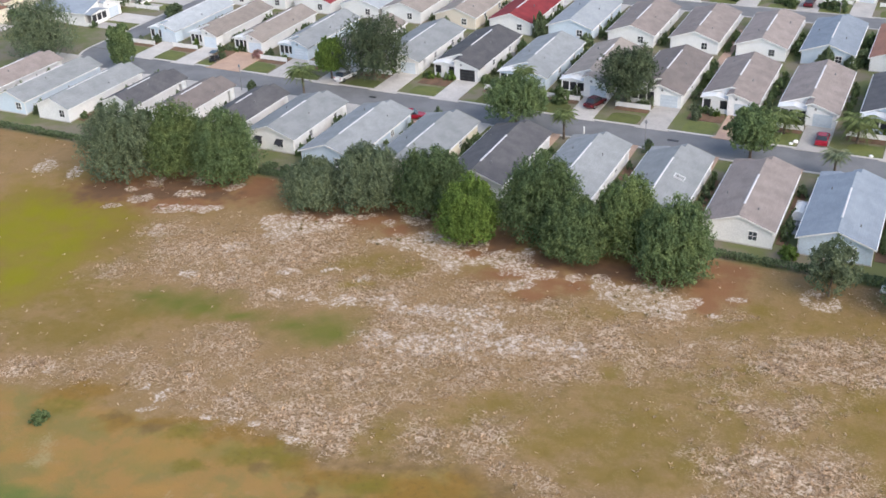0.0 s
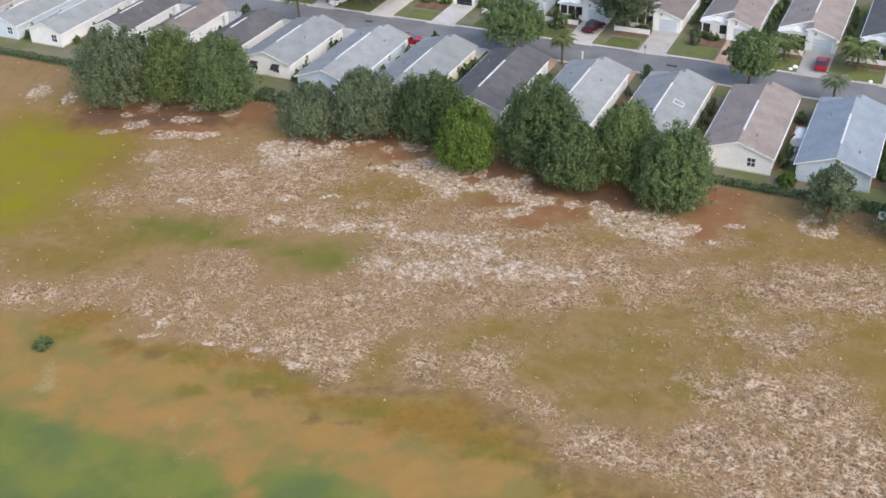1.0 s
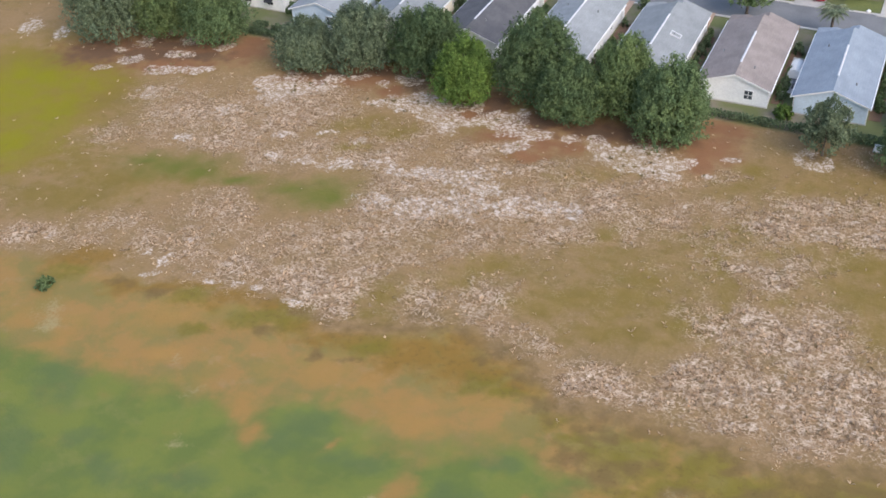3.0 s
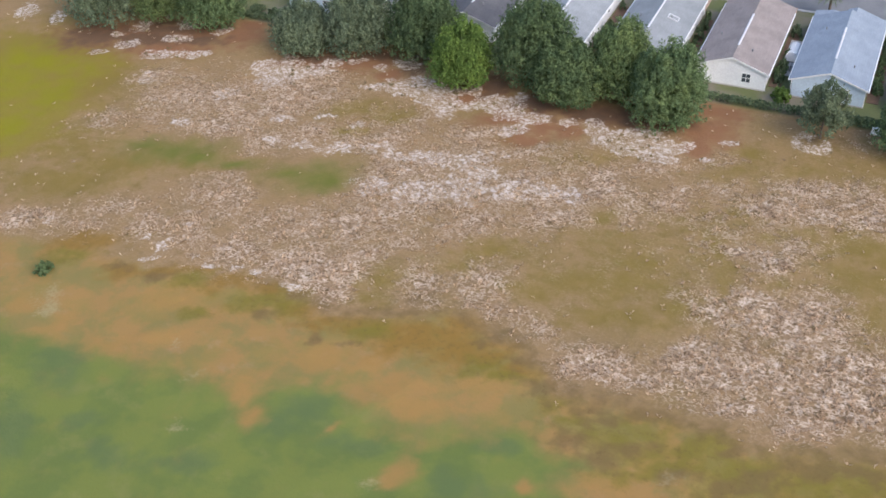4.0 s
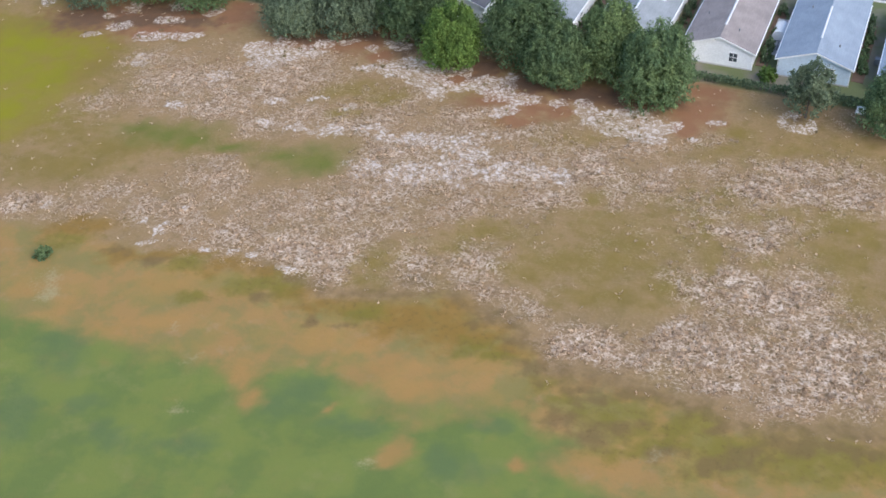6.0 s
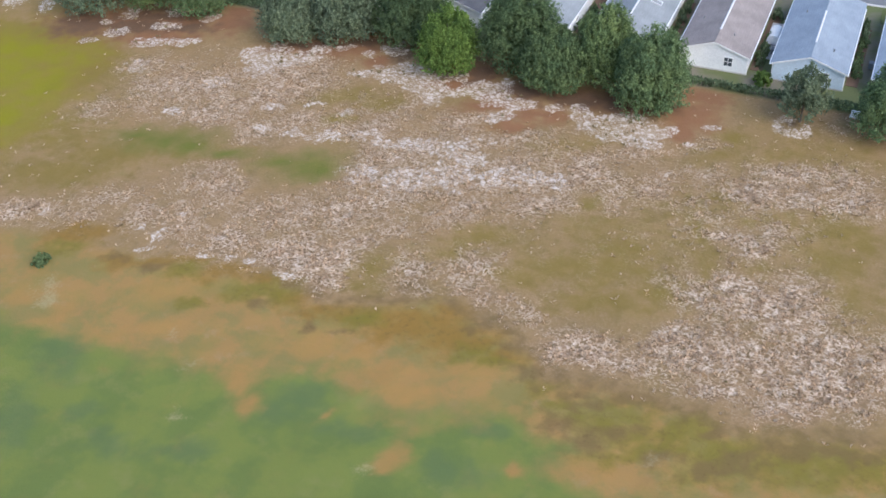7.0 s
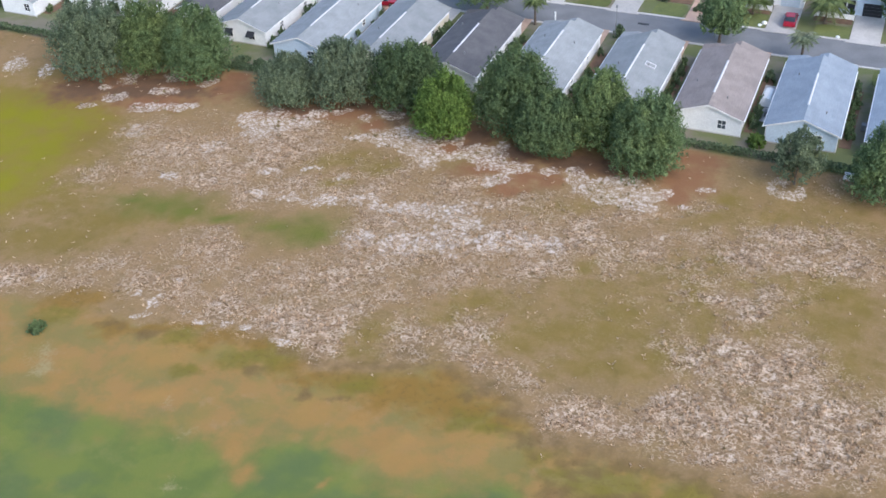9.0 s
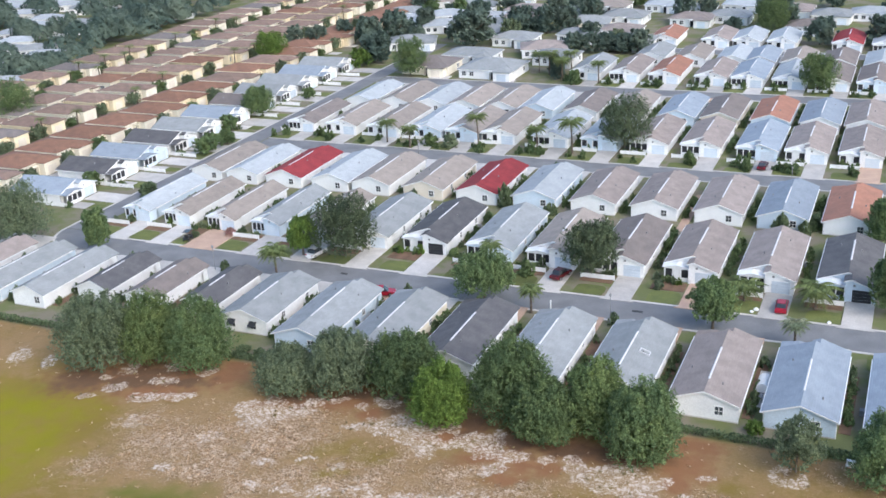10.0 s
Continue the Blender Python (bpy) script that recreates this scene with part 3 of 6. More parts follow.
def ground_material():
    m = bpy.data.materials.new("field_ground")
    m.use_nodes = True
    n, l = m.node_tree.nodes, m.node_tree.links
    bsdf = n["Principled BSDF"]
    bsdf.inputs["Roughness"].default_value, bsdf.inputs["Specular IOR Level"].default_value = 0.95, 0.1
    where = n.new("ShaderNodeNewGeometry")

    def tex(scale, detail=4, rough=0.55, stretch=None):
        t = n.new("ShaderNodeTexNoise")
        t.inputs["Scale"].default_value, t.inputs["Detail"].default_value, t.inputs["Roughness"].default_value = scale, detail, rough
        vec = where.outputs["Position"]
        if stretch:
            s = n.new("ShaderNodeMapping")
            s.inputs["Scale"].default_value = stretch
            l.new(vec, s.inputs["Vector"])
            vec = s.outputs["Vector"]
        l.new(vec, t.inputs["Vector"])
        return t.outputs["Fac"]

    def mask(key):
        a = n.new("ShaderNodeAttribute")
        a.attribute_name = key
        return a.outputs["Fac"]

    def maths(op, a, b):
        k = n.new("ShaderNodeMath")
        k.operation = op
        for i, v in enumerate((a, b)):
            if isinstance(v, (int, float)):
                k.inputs[i].default_value = v
            else:
                l.new(v, k.inputs[i])
        return k.outputs[0]

    def ramp(v, lo, hi):
        r = n.new("ShaderNodeMapRange")
        r.interpolation_type = "SMOOTHSTEP"
        r.inputs["From Min"].default_value, r.inputs["From Max"].default_value = lo, hi
        l.new(v, r.inputs["Value"])
        return r.outputs["Result"]

    def mix(a, b, fac):
        x = n.new("ShaderNodeMix")
        x.data_type = "RGBA"
        for key, v in (("A", a), ("B", b)):
            if isinstance(v, tuple):
                x.inputs[key].default_value = (*v, 1)
            else:
                l.new(v, x.inputs[key])
        if isinstance(fac, float):
            x.inputs["Factor"].default_value = fac
        else:
            l.new(fac, x.inputs["Factor"])
        return x.outputs["Result"]

    def nearness(v, centre):
        return maths("ABSOLUTE", maths("SUBTRACT", v, centre), 0)

    def swayed(key, noise_out, much=0.9):
        """A mask whose rim a noise eats into."""
        return maths("ADD", mask(key), maths("MULTIPLY", maths("SUBTRACT", noise_out, 0.5), much))

    broad, mid, fine, speck = tex(0.12), tex(0.7, 5), tex(3.0, 5, 0.65), tex(2.3, 6, 0.7)
    clump, wide_patch = tex(0.33, 4, 0.6), tex(0.055, 3)
    pale = ramp(mask("pale"), 0.05, 0.95)
    straw = mix((0.288, 0.183, 0.088), (0.250, 0.163, 0.072), ramp(broad, 0.36, 0.64))
    straw = mix(straw, (0.325, 0.215, 0.122), maths("MULTIPLY", ramp(fine, 0.48, 0.66), 0.5))
    straw = mix(straw, (0.185, 0.130, 0.060), maths("MULTIPLY", ramp(mid, 0.5, 0.7), 0.4))
    col = mix(straw, (0.290, 0.184, 0.112), maths("MULTIPLY", maths("MULTIPLY", pale, 0.9), ramp(clump, 0.15, 0.6)))
    col = mix(col, (0.196, 0.138, 0.032), maths("MULTIPLY", ramp(swayed("olive", mid, 1.1), 0.1, 1.0), 0.82))
    col = mix(col, (0.130, 0.138, 0.028), maths("MULTIPLY", ramp(mask("green"), 0.0, 1.1), ramp(mid, -0.3, 0.5)))
    acid = maths("ADD", mask("yellow"), maths("MULTIPLY", maths("SUBTRACT", maths("ADD", maths("MULTIPLY", broad, 0.7), maths("MULTIPLY", wide_patch, 0.3)), 0.5), 1.2))
    col = mix(col, (0.222, 0.160, 0.032), maths("MULTIPLY", ramp(acid, 0.0, 0.6), 0.8))
    col = mix(col, (0.219, 0.205, 0.012), maths("MULTIPLY", ramp(acid, 0.35, 1.2), 0.92))
    col = mix(col, (0.240, 0.112, 0.058), maths("MULTIPLY", ramp(swayed("soil", mid, 1.0), 0.1, 0.95), 0.85))
    # shade beneath the trees, painted into the soil as a darker brown
    col = mix(col, (0.118, 0.074, 0.048), maths("MULTIPLY", ramp(swayed("tree_shadow", mid, 0.9), 0.1, 1.0), 0.85))
    tawny = mix((0.315, 0.186, 0.066), (0.250, 0.180, 0.058), ramp(tex(0.22, 5), 0.42, 0.6))
    tawny = mix(tawny, (0.335, 0.215, 0.105), maths("MULTIPLY", ramp(tex(0.5, 4), 0.55, 0.72), 0.5))
    tawny = mix(tawny, (0.205, 0.172, 0.060), maths("MULTIPLY", ramp(tex(0.28, 5, 0.6), 0.46, 0.6), 0.65))
    col = mix(col, tawny, maths("MULTIPLY", mask("band"), 0.95))
    col = mix(col, (0.342, 0.190, 0.062), maths("MULTIPLY", ramp(swayed("rust", tex(0.4, 4), 1.1), 0.15, 1.1), 0.7))
    col = mix(col, (0.235, 0.135, 0.032), maths("MULTIPLY", ramp(swayed("ochre", mid, 1.1), 0.1, 1.0), 0.9))
    col = mix(col, (0.182, 0.145, 0.028), maths("MULTIPLY", ramp(swayed("sward", mid, 1.3), 0.15, 1.0), 0.85))
    col = mix(col, (0.168, 0.108, 0.048), maths("MULTIPLY", ramp(swayed("umber", mid, 1.6), 0.25, 1.0), 0.7))
    tuft = ramp(tex(1.5, 5, 0.7), 0.5, 0.68)
    col = mix(col, (0.138, 0.092, 0.032), maths("MULTIPLY", maths("MULTIPLY", tuft, 0.55), maths("MAXIMUM", maths("MAXIMUM", mask("ochre"), mask("sward")), mask("umber"))))
    grass = mix((0.162, 0.184, 0.046), (0.128, 0.160, 0.044), ramp(tex(0.2, 3), 0.42, 0.6))
    grass = mix(grass, (0.205, 0.202, 0.066), maths("MULTIPLY", ramp(tex(0.35, 4), 0.52, 0.72), 0.55))
    grass = mix(grass, (0.105, 0.142, 0.056), maths("MULTIPLY", ramp(swayed("teal", tex(0.4, 3), 0.8), 0.1, 1.1), 0.7))
    col = mix(col, grass, ramp(swayed("fairway", tex(0.3, 5), 1.3), 0.1, 1.0))
    # pale curled litter: short winding strips that thicken and join where the cover is thin
    keep = maths("SUBTRACT", 1.0, maths("MINIMUM", 1.0, maths("ADD", mask("band"), maths("ADD", maths("MULTIPLY", mask("yellow"), 0.9), mask("green")))))
    curl = nearness(tex(1.7, 4, 0.6), 0.5)
    lush = maths("ADD", maths("MULTIPLY", mask("pale"), 0.9), maths("MULTIPLY", maths("SUBTRACT", clump, 0.5), 0.9))
    show = maths("MULTIPLY", ramp(lush, -0.1, 0.85), keep)
    thick = maths("ADD", 0.012, maths("MULTIPLY", ramp(lush, 0.0, 1.2), 0.07))
    strips = ramp(maths("SUBTRACT", thick, curl), -0.012, 0.026)
    thin = ramp(maths("SUBTRACT", thick, nearness(tex(2.6, 3, 0.6), 0.5)), -0.01, 0.03)
    litter = mix((0.455, 0.322, 0.214), (0.660, 0.525, 0.405), ramp(speck, 0.38, 0.62))
    col = mix(col, (0.370, 0.265, 0.172), maths("MULTIPLY", maths("MULTIPLY", thin, 0.42), show))
    col = mix(col, (0.160, 0.104, 0.050), maths("MULTIPLY", maths("MULTIPLY", ramp(curl, 0.05, 0.12), 0.64), show))
    broken = ramp(tex(1.1, 4, 0.65), 0.40, 0.54)
    col = mix(col, litter, maths("MULTIPLY", maths("MULTIPLY", strips, broken), show))
    col = mix(col, (0.37, 0.30, 0.16), maths("MULTIPLY", ramp(swayed("spot", fine, 1.6), 0.3, 1.2), 0.6))
    # white sand, broken by a web of dark litter
    heap = maths("ADD", maths("MULTIPLY", maths("MAXIMUM", mask("sand"), mask("streak")), 0.85), maths("ADD", maths("MULTIPLY", maths("SUBTRACT", tex(0.8, 4, 0.6), 0.5), 1.7), maths("MULTIPLY", maths("SUBTRACT", speck, 0.5), 1.0)))
    web = ramp(nearness(tex(0.9, 5, 0.75), 0.5), 0.0, 0.085)
    white = maths("MULTIPLY", ramp(heap, 0.38, 0.62), maths("MAXIMUM", web, ramp(heap, 1.15, 1.5)))
    col = mix(col, mix((0.49, 0.39, 0.305), (0.63, 0.535, 0.46), ramp(fine, 0.35, 0.6)), maths("MULTIPLY", white, ramp(maths("MAXIMUM", mask("sand"), mask("streak")), 0.0, 0.12)))
    lot = mix((0.152, 0.168, 0.074), (0.215, 0.190, 0.140), ramp(tex(0.16, 5), 0.42, 0.60))
    col = mix(col, lot, mask("lots"))
    l.new(col, bsdf.inputs["Base Color"])
    b = n.new("ShaderNodeBump")
    b.inputs["Strength"].default_value, b.inputs["Distance"].default_value = 0.5, 0.15
    l.new(maths("ADD", fine, speck), b.inputs["Height"])
    l.new(b.outputs["Normal"], bsdf.inputs["Normal"])
    return m


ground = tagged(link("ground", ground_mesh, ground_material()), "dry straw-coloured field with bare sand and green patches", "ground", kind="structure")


def slab(name, x0, x1, y0, y1, z, mat, label, category, flare=0.0):
    """A flat paved or planted piece, its top at z; flare widens its low-y end, as driveways do."""
    bm = bmesh.new()
    prism(bm, [(x0, y1), (x1, y1), (x1, y0 + flare), (x1 + flare, y0), (x0 - flare, y0), (x0, y0 + flare)] if flare else [(x0, y1), (x1, y1), (x1, y0), (x0, y0)], 0, 1)
    for v in bm.verts:
        v.co = Vector((v.co.x, v.co.z, z if v.co.y > 0.5 else -0.05))
    bmesh.ops.recalc_face_normals(bm, faces=bm.faces)
    return tagged(link(name, mesh_of(bm, name), mat), label, category, kind="structure")


def lawn(x0, x1, y0, y1, z=0.07, mat=None):
    """A patch of grass with rounded, uneven edges."""
    mat = mat or LAWN
    bm = bmesh.new()
    mx, my, wx, wy = (x0 + x1) / 2, (y0 + y1) / 2, abs(x1 - x0) / 2, abs(y1 - y0) / 2
    rim = []
    for k in range(22):
        a = 2 * math.pi * k / 22
        c, d = math.cos(a), math.sin(a)
        grow = 0.88 + 0.16 * (math.sin(12.9 * k + x0 * 3.1 + y0) * 0.5 + 0.5)
        rim.append((mx + wx * math.copysign(abs(c) ** 0.45, c) * grow, my + wy * math.copysign(abs(d) ** 0.45, d) * grow))
    prism(bm, rim, 0, 1)
    for v in bm.verts:
        v.co = Vector((v.co.x, v.co.z, z if v.co.y > 0.5 else -0.05))
    bmesh.ops.recalc_face_normals(bm, faces=bm.faces)
    return tagged(link("lawn", mesh_of(bm, "lawn"), mat), "clipped green front lawn beside the driveway", "lawn", kind="structure")


# streets with kerbs, one by one
STREETS = [("x", -143, 60, 148.2, 155.6), ("x", -146, 60, 217.2, 224.2), ("x", -146, 60, 284.5, 291.5), ("x", -82, 60, 338.5, 345), ("y", -151.8, -146.4, 60, 340)]
for n_street, (way, a, b, c, d) in enumerate(STREETS):
    z = 0.03 + 0.004 * n_street
    if way == "x":
        slab("road", a, b, c, d, z, ASPHALT, "grey worn asphalt residential street", "road")
        for k0, k1 in ((c - 0.45, c), (d, d + 0.45)):
            slab("kerb", a, b, k0, k1, 0.10, CONCRETE, "pale rolled concrete kerb beside the street", "kerb")
    else:
        slab("road", a, b, 157.4, d, z, ASPHALT, "grey worn asphalt side street", "road")
        slab("kerb", a - 0.45, a, 157.4, d, 0.10, CONCRETE, "pale rolled concrete kerb beside the street", "kerb")


def bend(name, x, y, inner, outer, z, mat, label, category):
    """A quarter ring of paving round x, y, from the way west to the way south; its radii along x and y."""
    bm = bmesh.new()
    turns = [math.pi + math.pi / 2 * k / 14 for k in range(15)]
    prism(bm, [(x + outer[0] * math.cos(t), y + outer[1] * math.sin(t)) for t in turns] + [(x + inner[0] * math.cos(t), y + inner[1] * math.sin(t)) for t in turns[::-1]], 0, 1)
    for v in bm.verts:
        v.co = Vector((v.co.x, v.co.z, z if v.co.y > 0.5 else -0.05))
    bmesh.ops.recalc_face_normals(bm, faces=bm.faces)
    return tagged(link(name, mesh_of(bm, name), mat), label, category, kind="structure")


bend("road", -143, 157.2, (3.4, 1.6), (8.8, 9.0), 0.052, ASPHALT, "grey asphalt where the street bends", "road")
bend("kerb", -143, 157.2, (8.8, 9.0), (9.25, 9.45), 0.10, CONCRETE, "pale rolled concrete kerb round the bend", "kerb")
bend("kerb", -143, 157.2, (2.95, 1.15), (3.4, 1.6), 0.10, CONCRETE, "pale rolled concrete kerb round the bend", "kerb")


# ---- houses ----
EAVE, PITCH, HALF, OVER = 2.5, 0.35, 4.25, 0.36
MESHES = {}


def cached(key, build):
    """A mesh that alike parts share."""
    if key not in MESHES:
        bm = bmesh.new()
        build(bm)
        bmesh.ops.recalc_face_normals(bm, faces=bm.faces)
        MESHES[key] = mesh_of(bm, str(key[0]))
    return MESHES[key]


def gable_roof(bm, x0, x1, y0, y1, eave, pitch=PITCH, thick=0.16):
    """Two slopes with thickness over x0..x1, the ridge along y."""
    mid, top = (x0 + x1) / 2, eave + pitch * (x1 - x0) / 2
    prism(bm, [(x0, eave), (mid, top), (x1, eave), (x1, eave + thick), (mid, top + thick), (x0, eave + thick)], y0, y1)


def put_part(house, name, key, build, mat, m=None, label=""):
    return link(name, cached((name, *key), build), mat, house, label, m)


def window(house, x, y, z, w, h, turn, shutters=False, awning=False):
    """A window whose middle is at x, y, z on a wall; turn is the way it faces, in degrees from -y."""
    m = pose(x, y, z, 0, 0, turn)
    def frame_of(bm):
        xs, zs = [-w / 2 - 0.1, -w / 2, -0.025, 0.025, w / 2, w / 2 + 0.1], [-h / 2 - 0.12, -h / 2, -0.025, 0.025, h / 2, h / 2 + 0.1]
        grid = [[bm.verts.new((x_, -0.07, z_)) for x_ in xs] for z_ in zs]
        faces = [bm.faces.new((grid[j][i], grid[j][i + 1], grid[j + 1][i + 1], grid[j + 1][i])) for j in range(5) for i in range(5) if not (i in (1, 3) and j in (1, 3))]
        back = bmesh.ops.extrude_face_region(bm, geom=faces)
        bmesh.ops.translate(bm, verts=[v for v in back["geom"] if isinstance(v, bmesh.types.BMVert)], vec=(0, 0.09, 0))
    f = put_part(house, "window", (w, h), frame_of, TRIM, m, "white window frame with dark panes")
    put_part(f, "pane", (w, h), lambda bm: box(bm, -w / 2, w / 2, -0.03, 0.02, -h / 2, h / 2), GLASS)
    if shutters:
        for s in (-1, 1):
            put_part(f, "shutter", (h,), lambda bm: box(bm, -0.2, 0.2, -0.06, 0.02, -h / 2 - 0.05, h / 2 + 0.05, 0.01), SCREEN, pose(s * (w / 2 + 0.31), 0, 0))
    if awning:
        put_part(f, "awning", (w,), lambda bm: prism(bm, [(-0.85, 0.05), (0.0, 0.62), (0.0, 0.72), (-0.85, 0.12)], -w / 2 - 0.15, w / 2 + 0.15, "x"), SCREEN, pose(0, 0, 0), "dark window awning")
    return f


def ranch_house(x, y, length, roof, wall, away=True, garage=1, vent=True, back_windows=1, porch=True, group="houses along the street", dark_door=False, half=HALF, pitch=PITCH):
    """A narrow gabled house. y is its rear wall; away: its street front looks to +y. garage: the side (+1 east) of the garage wing."""
    roof_name, roof_mat = ROOFS[roof]
    wall_name, wall_mat = WALLS[wall]
    house = new("house")
    house.matrix_basis = pose(x, y, 0, 0, 0, 0 if away else 180)
    g = garage if away else -garage
    what = "plain rear gable" if away else "garage front facing the street"
    tagged(house, f"{wall_name} house, {roof_name} shingle roof, {what}", "house", group)
    L, top = length, EAVE + pitch * half
    reach = 1.4 if away else 2.4                                      # the garage wing runs past the front wall
    crest = 0.6                                      # the garage gable's peak, just off the main ridge
    high = EAVE + pitch * (half - crest)
    put_part(house, "wall", (L, g, half, pitch), lambda bm: (prism(bm, [(-half, 0), (half, 0), (half, EAVE), (0, top), (-half, EAVE)], 0, L),
             prism(bm, [(g * -0.2, 0), (g * half, 0), (g * half, EAVE), (g * crest, high), (g * -0.2, high - 0.28)], L - 0.3, L + reach)), wall_mat)
    put_part(house, "skirt", (L, g, half), lambda bm: (box(bm, -half - 0.03, half + 0.03, -0.03, L + 0.03, 0, 0.16)), CONCRETE, None, "concrete foundation edge")
    low_eave = EAVE - OVER * pitch
    put_part(house, "roof", (L, g, half, pitch), lambda bm: (gable_roof(bm, -half - OVER, half + OVER, -OVER, L + OVER, low_eave, pitch),
             prism(bm, [(g * (half + OVER), low_eave), (g * crest, high), (g * -0.5, high - 0.385), (g * -0.5, high - 0.225), (g * crest, high + 0.16), (g * (half + OVER), low_eave + 0.16)], L + OVER, L + reach + OVER)), roof_mat)
    put_part(house, "fascia", (L, g, half, pitch), lambda bm: prism(bm, [(g * (half + OVER), low_eave - 0.06), (g * crest, high - 0.06), (g * -0.5, high - 0.44), (g * -0.5, high - 0.25), (g * crest, high + 0.13), (g * (half + OVER), low_eave + 0.13)], L + reach + OVER, L + reach + OVER + 0.03), TRIM)
    for s in (-1, 1):
        put_part(house, "gutter", (L, half), lambda bm: box(bm, -0.07, 0.07, -OVER, L + OVER, -0.08, 0.09), TRIM, pose(s * (half + OVER + 0.05), 0, EAVE - OVER * pitch))
        if y < 250:
            put_part(house, "downspout", (1,), lambda bm: tube(bm, [(0, 0, 0), (0, 0, 2.2), (0.0, 0.0, 2.38)], [0.05] * 3, 6), TRIM, pose(s * (half + 0.08), 0.1, 0))
    def rake(bm):
        for sgn in (-1, 1):
            e, t = EAVE - OVER * pitch, EAVE + pitch * half
            a, b = sgn * (half + OVER), 0.0
            prism(bm, [(a, e - 0.05), (b, t - 0.05), (b, t + 0.13), (a, e + 0.13)], -OVER - 0.03, -OVER)
    put_part(house, "rake_board", (half, pitch), rake, TRIM)
    put_part(house, "rake_board", (half, pitch), rake, TRIM, pose(0, L, 0, 0, 0, 180))
    if vent:
        v0, v1 = 3.4 + 1.6 * (hash_of(x, y) - 0.5), L - 4.0 + 2.4 * (hash_of(y, x) - 0.5)
        put_part(house, "ridge_vent", (round(v0, 1), round(v1, 1), half, pitch), lambda bm: prism(bm, [(-0.14, top + 0.06), (0, top + 0.14), (0.14, top + 0.06), (0.14, top + 0.14), (0, top + 0.21), (-0.14, top + 0.14)], v0, v1), VENT, None, "white metal ridge vent")
    for k in range(2 if y < 270 else 0):
        px, py = (-1) ** k * (1.2 + 1.8 * hash_of(x + k, y)), 3 + (L - 6) * hash_of(y + k, x)
        put_part(house, "vent_pipe", (0,), lambda bm: tube(bm, [(0, 0, -0.2), (0, 0, 0.4)], [0.09, 0.09], 7), PIPE, pose(px, py, top - abs(px) * pitch + 0.1))
    for k in range(back_windows):
        wx = (1.9, -1.9)[k] if back_windows > 1 else 1.9
        window(house, wx, 0, 1.45, 1.0, 1.15, 0, awning=x == -91.0)
    for s in (1 if away else -1,):
        for k in range(2 if y < 200 and x > -95 else 0):
            window(house, s * half, 5 + k * 7.5, 1.5, 0.8, 1.0, 90 * s)
    # street front
    put_part(house, "garage_door", (0,), garage_door, SCREEN if dark_door else DOOR_PALE, pose(g * (half / 2 + 0.15), L + reach, 0, 0, 0, 180), "panelled garage door")
    put_part(house, "gable_vent", (0,), lambda bm: tube(bm, [(0, 0, 0), (0, -0.05, 0)], [0.2, 0.2], 10), PIPE, pose(g * (crest + 0.5), L + reach + 0.02, EAVE + 0.35, 0, 0, 180))
    if porch:
        deep = 1.9
        put_part(house, "porch_roof", (g, L, half), lambda bm: gable_roof(bm, min(-g * (half + OVER), g * 0.1), max(-g * (half + OVER), g * 0.1), L - 1.2, L + deep + 0.3, EAVE - 0.12, 0.18, 0.13), roof_mat if away else TRIM, None, "low porch gable roof")
        put_part(house, "porch_gable", (g, L, half), lambda bm: prism(bm, [(-g * half, EAVE - 0.32), (g * -0.1, EAVE - 0.32), (g * -0.1, EAVE - 0.06), (g * -half / 2 * 1.03, EAVE + 0.32), (-g * half, EAVE - 0.06)], L + deep - 0.12, L + deep + 0.05), wall_mat)
        put_part(house, "knee_wall", (g, L, half), lambda bm: box(bm, min(-g * half, -g * 0.25), max(-g * half, -g * 0.25), L + deep - 0.1, L + deep, 0, 0.75), wall_mat)
        bay = (half - 0.35) / 3
        for k in range(4):
            put_part(house, "post", (0,), lambda bm: box(bm, -0.1, 0.1, -0.09, 0.09, 0, EAVE - 0.2, 0.01), TRIM, pose(-g * (half - 0.1 - k * bay), L + deep - 0.05, 0))
        for k in range(3):
            if k == 1 and hash_of(x, 77) > 0.6:
                put_part(house, "front_door", (0,), lambda bm: box(bm, -0.45, 0.45, -0.04, 0.04, 0.05, 2.1, 0.01), wall_mat, pose(-g * (half - 0.1 - bay * 1.5), L + deep, 0))
            else:
                put_part(house, "porch_screen", (round(bay, 2),), lambda bm: box(bm, -bay / 2 + 0.1, bay / 2 - 0.1, -0.03, 0.03, 0.75, 2.15), SCREEN, pose(-g * (half - 0.1 - bay * (k + 0.5)), L + deep - 0.05, 0), "dark screened opening")
    if y < 250:
        put_part(house, "air_conditioner", (0,), lambda bm: box(bm, -0.4, 0.4, -0.4, 0.4, 0.05, 0.9, 0.05), PIPE, pose(-1 * (half + 0.75), 4.5 + 3 * hash_of(x, 2), 0), "grey outdoor cooling unit")
    return house


def garage_door(bm):
    for k in range(4):
        box(bm, -1.4, 1.4, -0.05, 0.02, 0.03 + k * 0.53, 0.53 + k * 0.53, 0.012)


def hash_of(a, b):
    v = math.sin(a * 12.9898 + b * 78.233) * 43758.5453
    return v - math.floor(v)


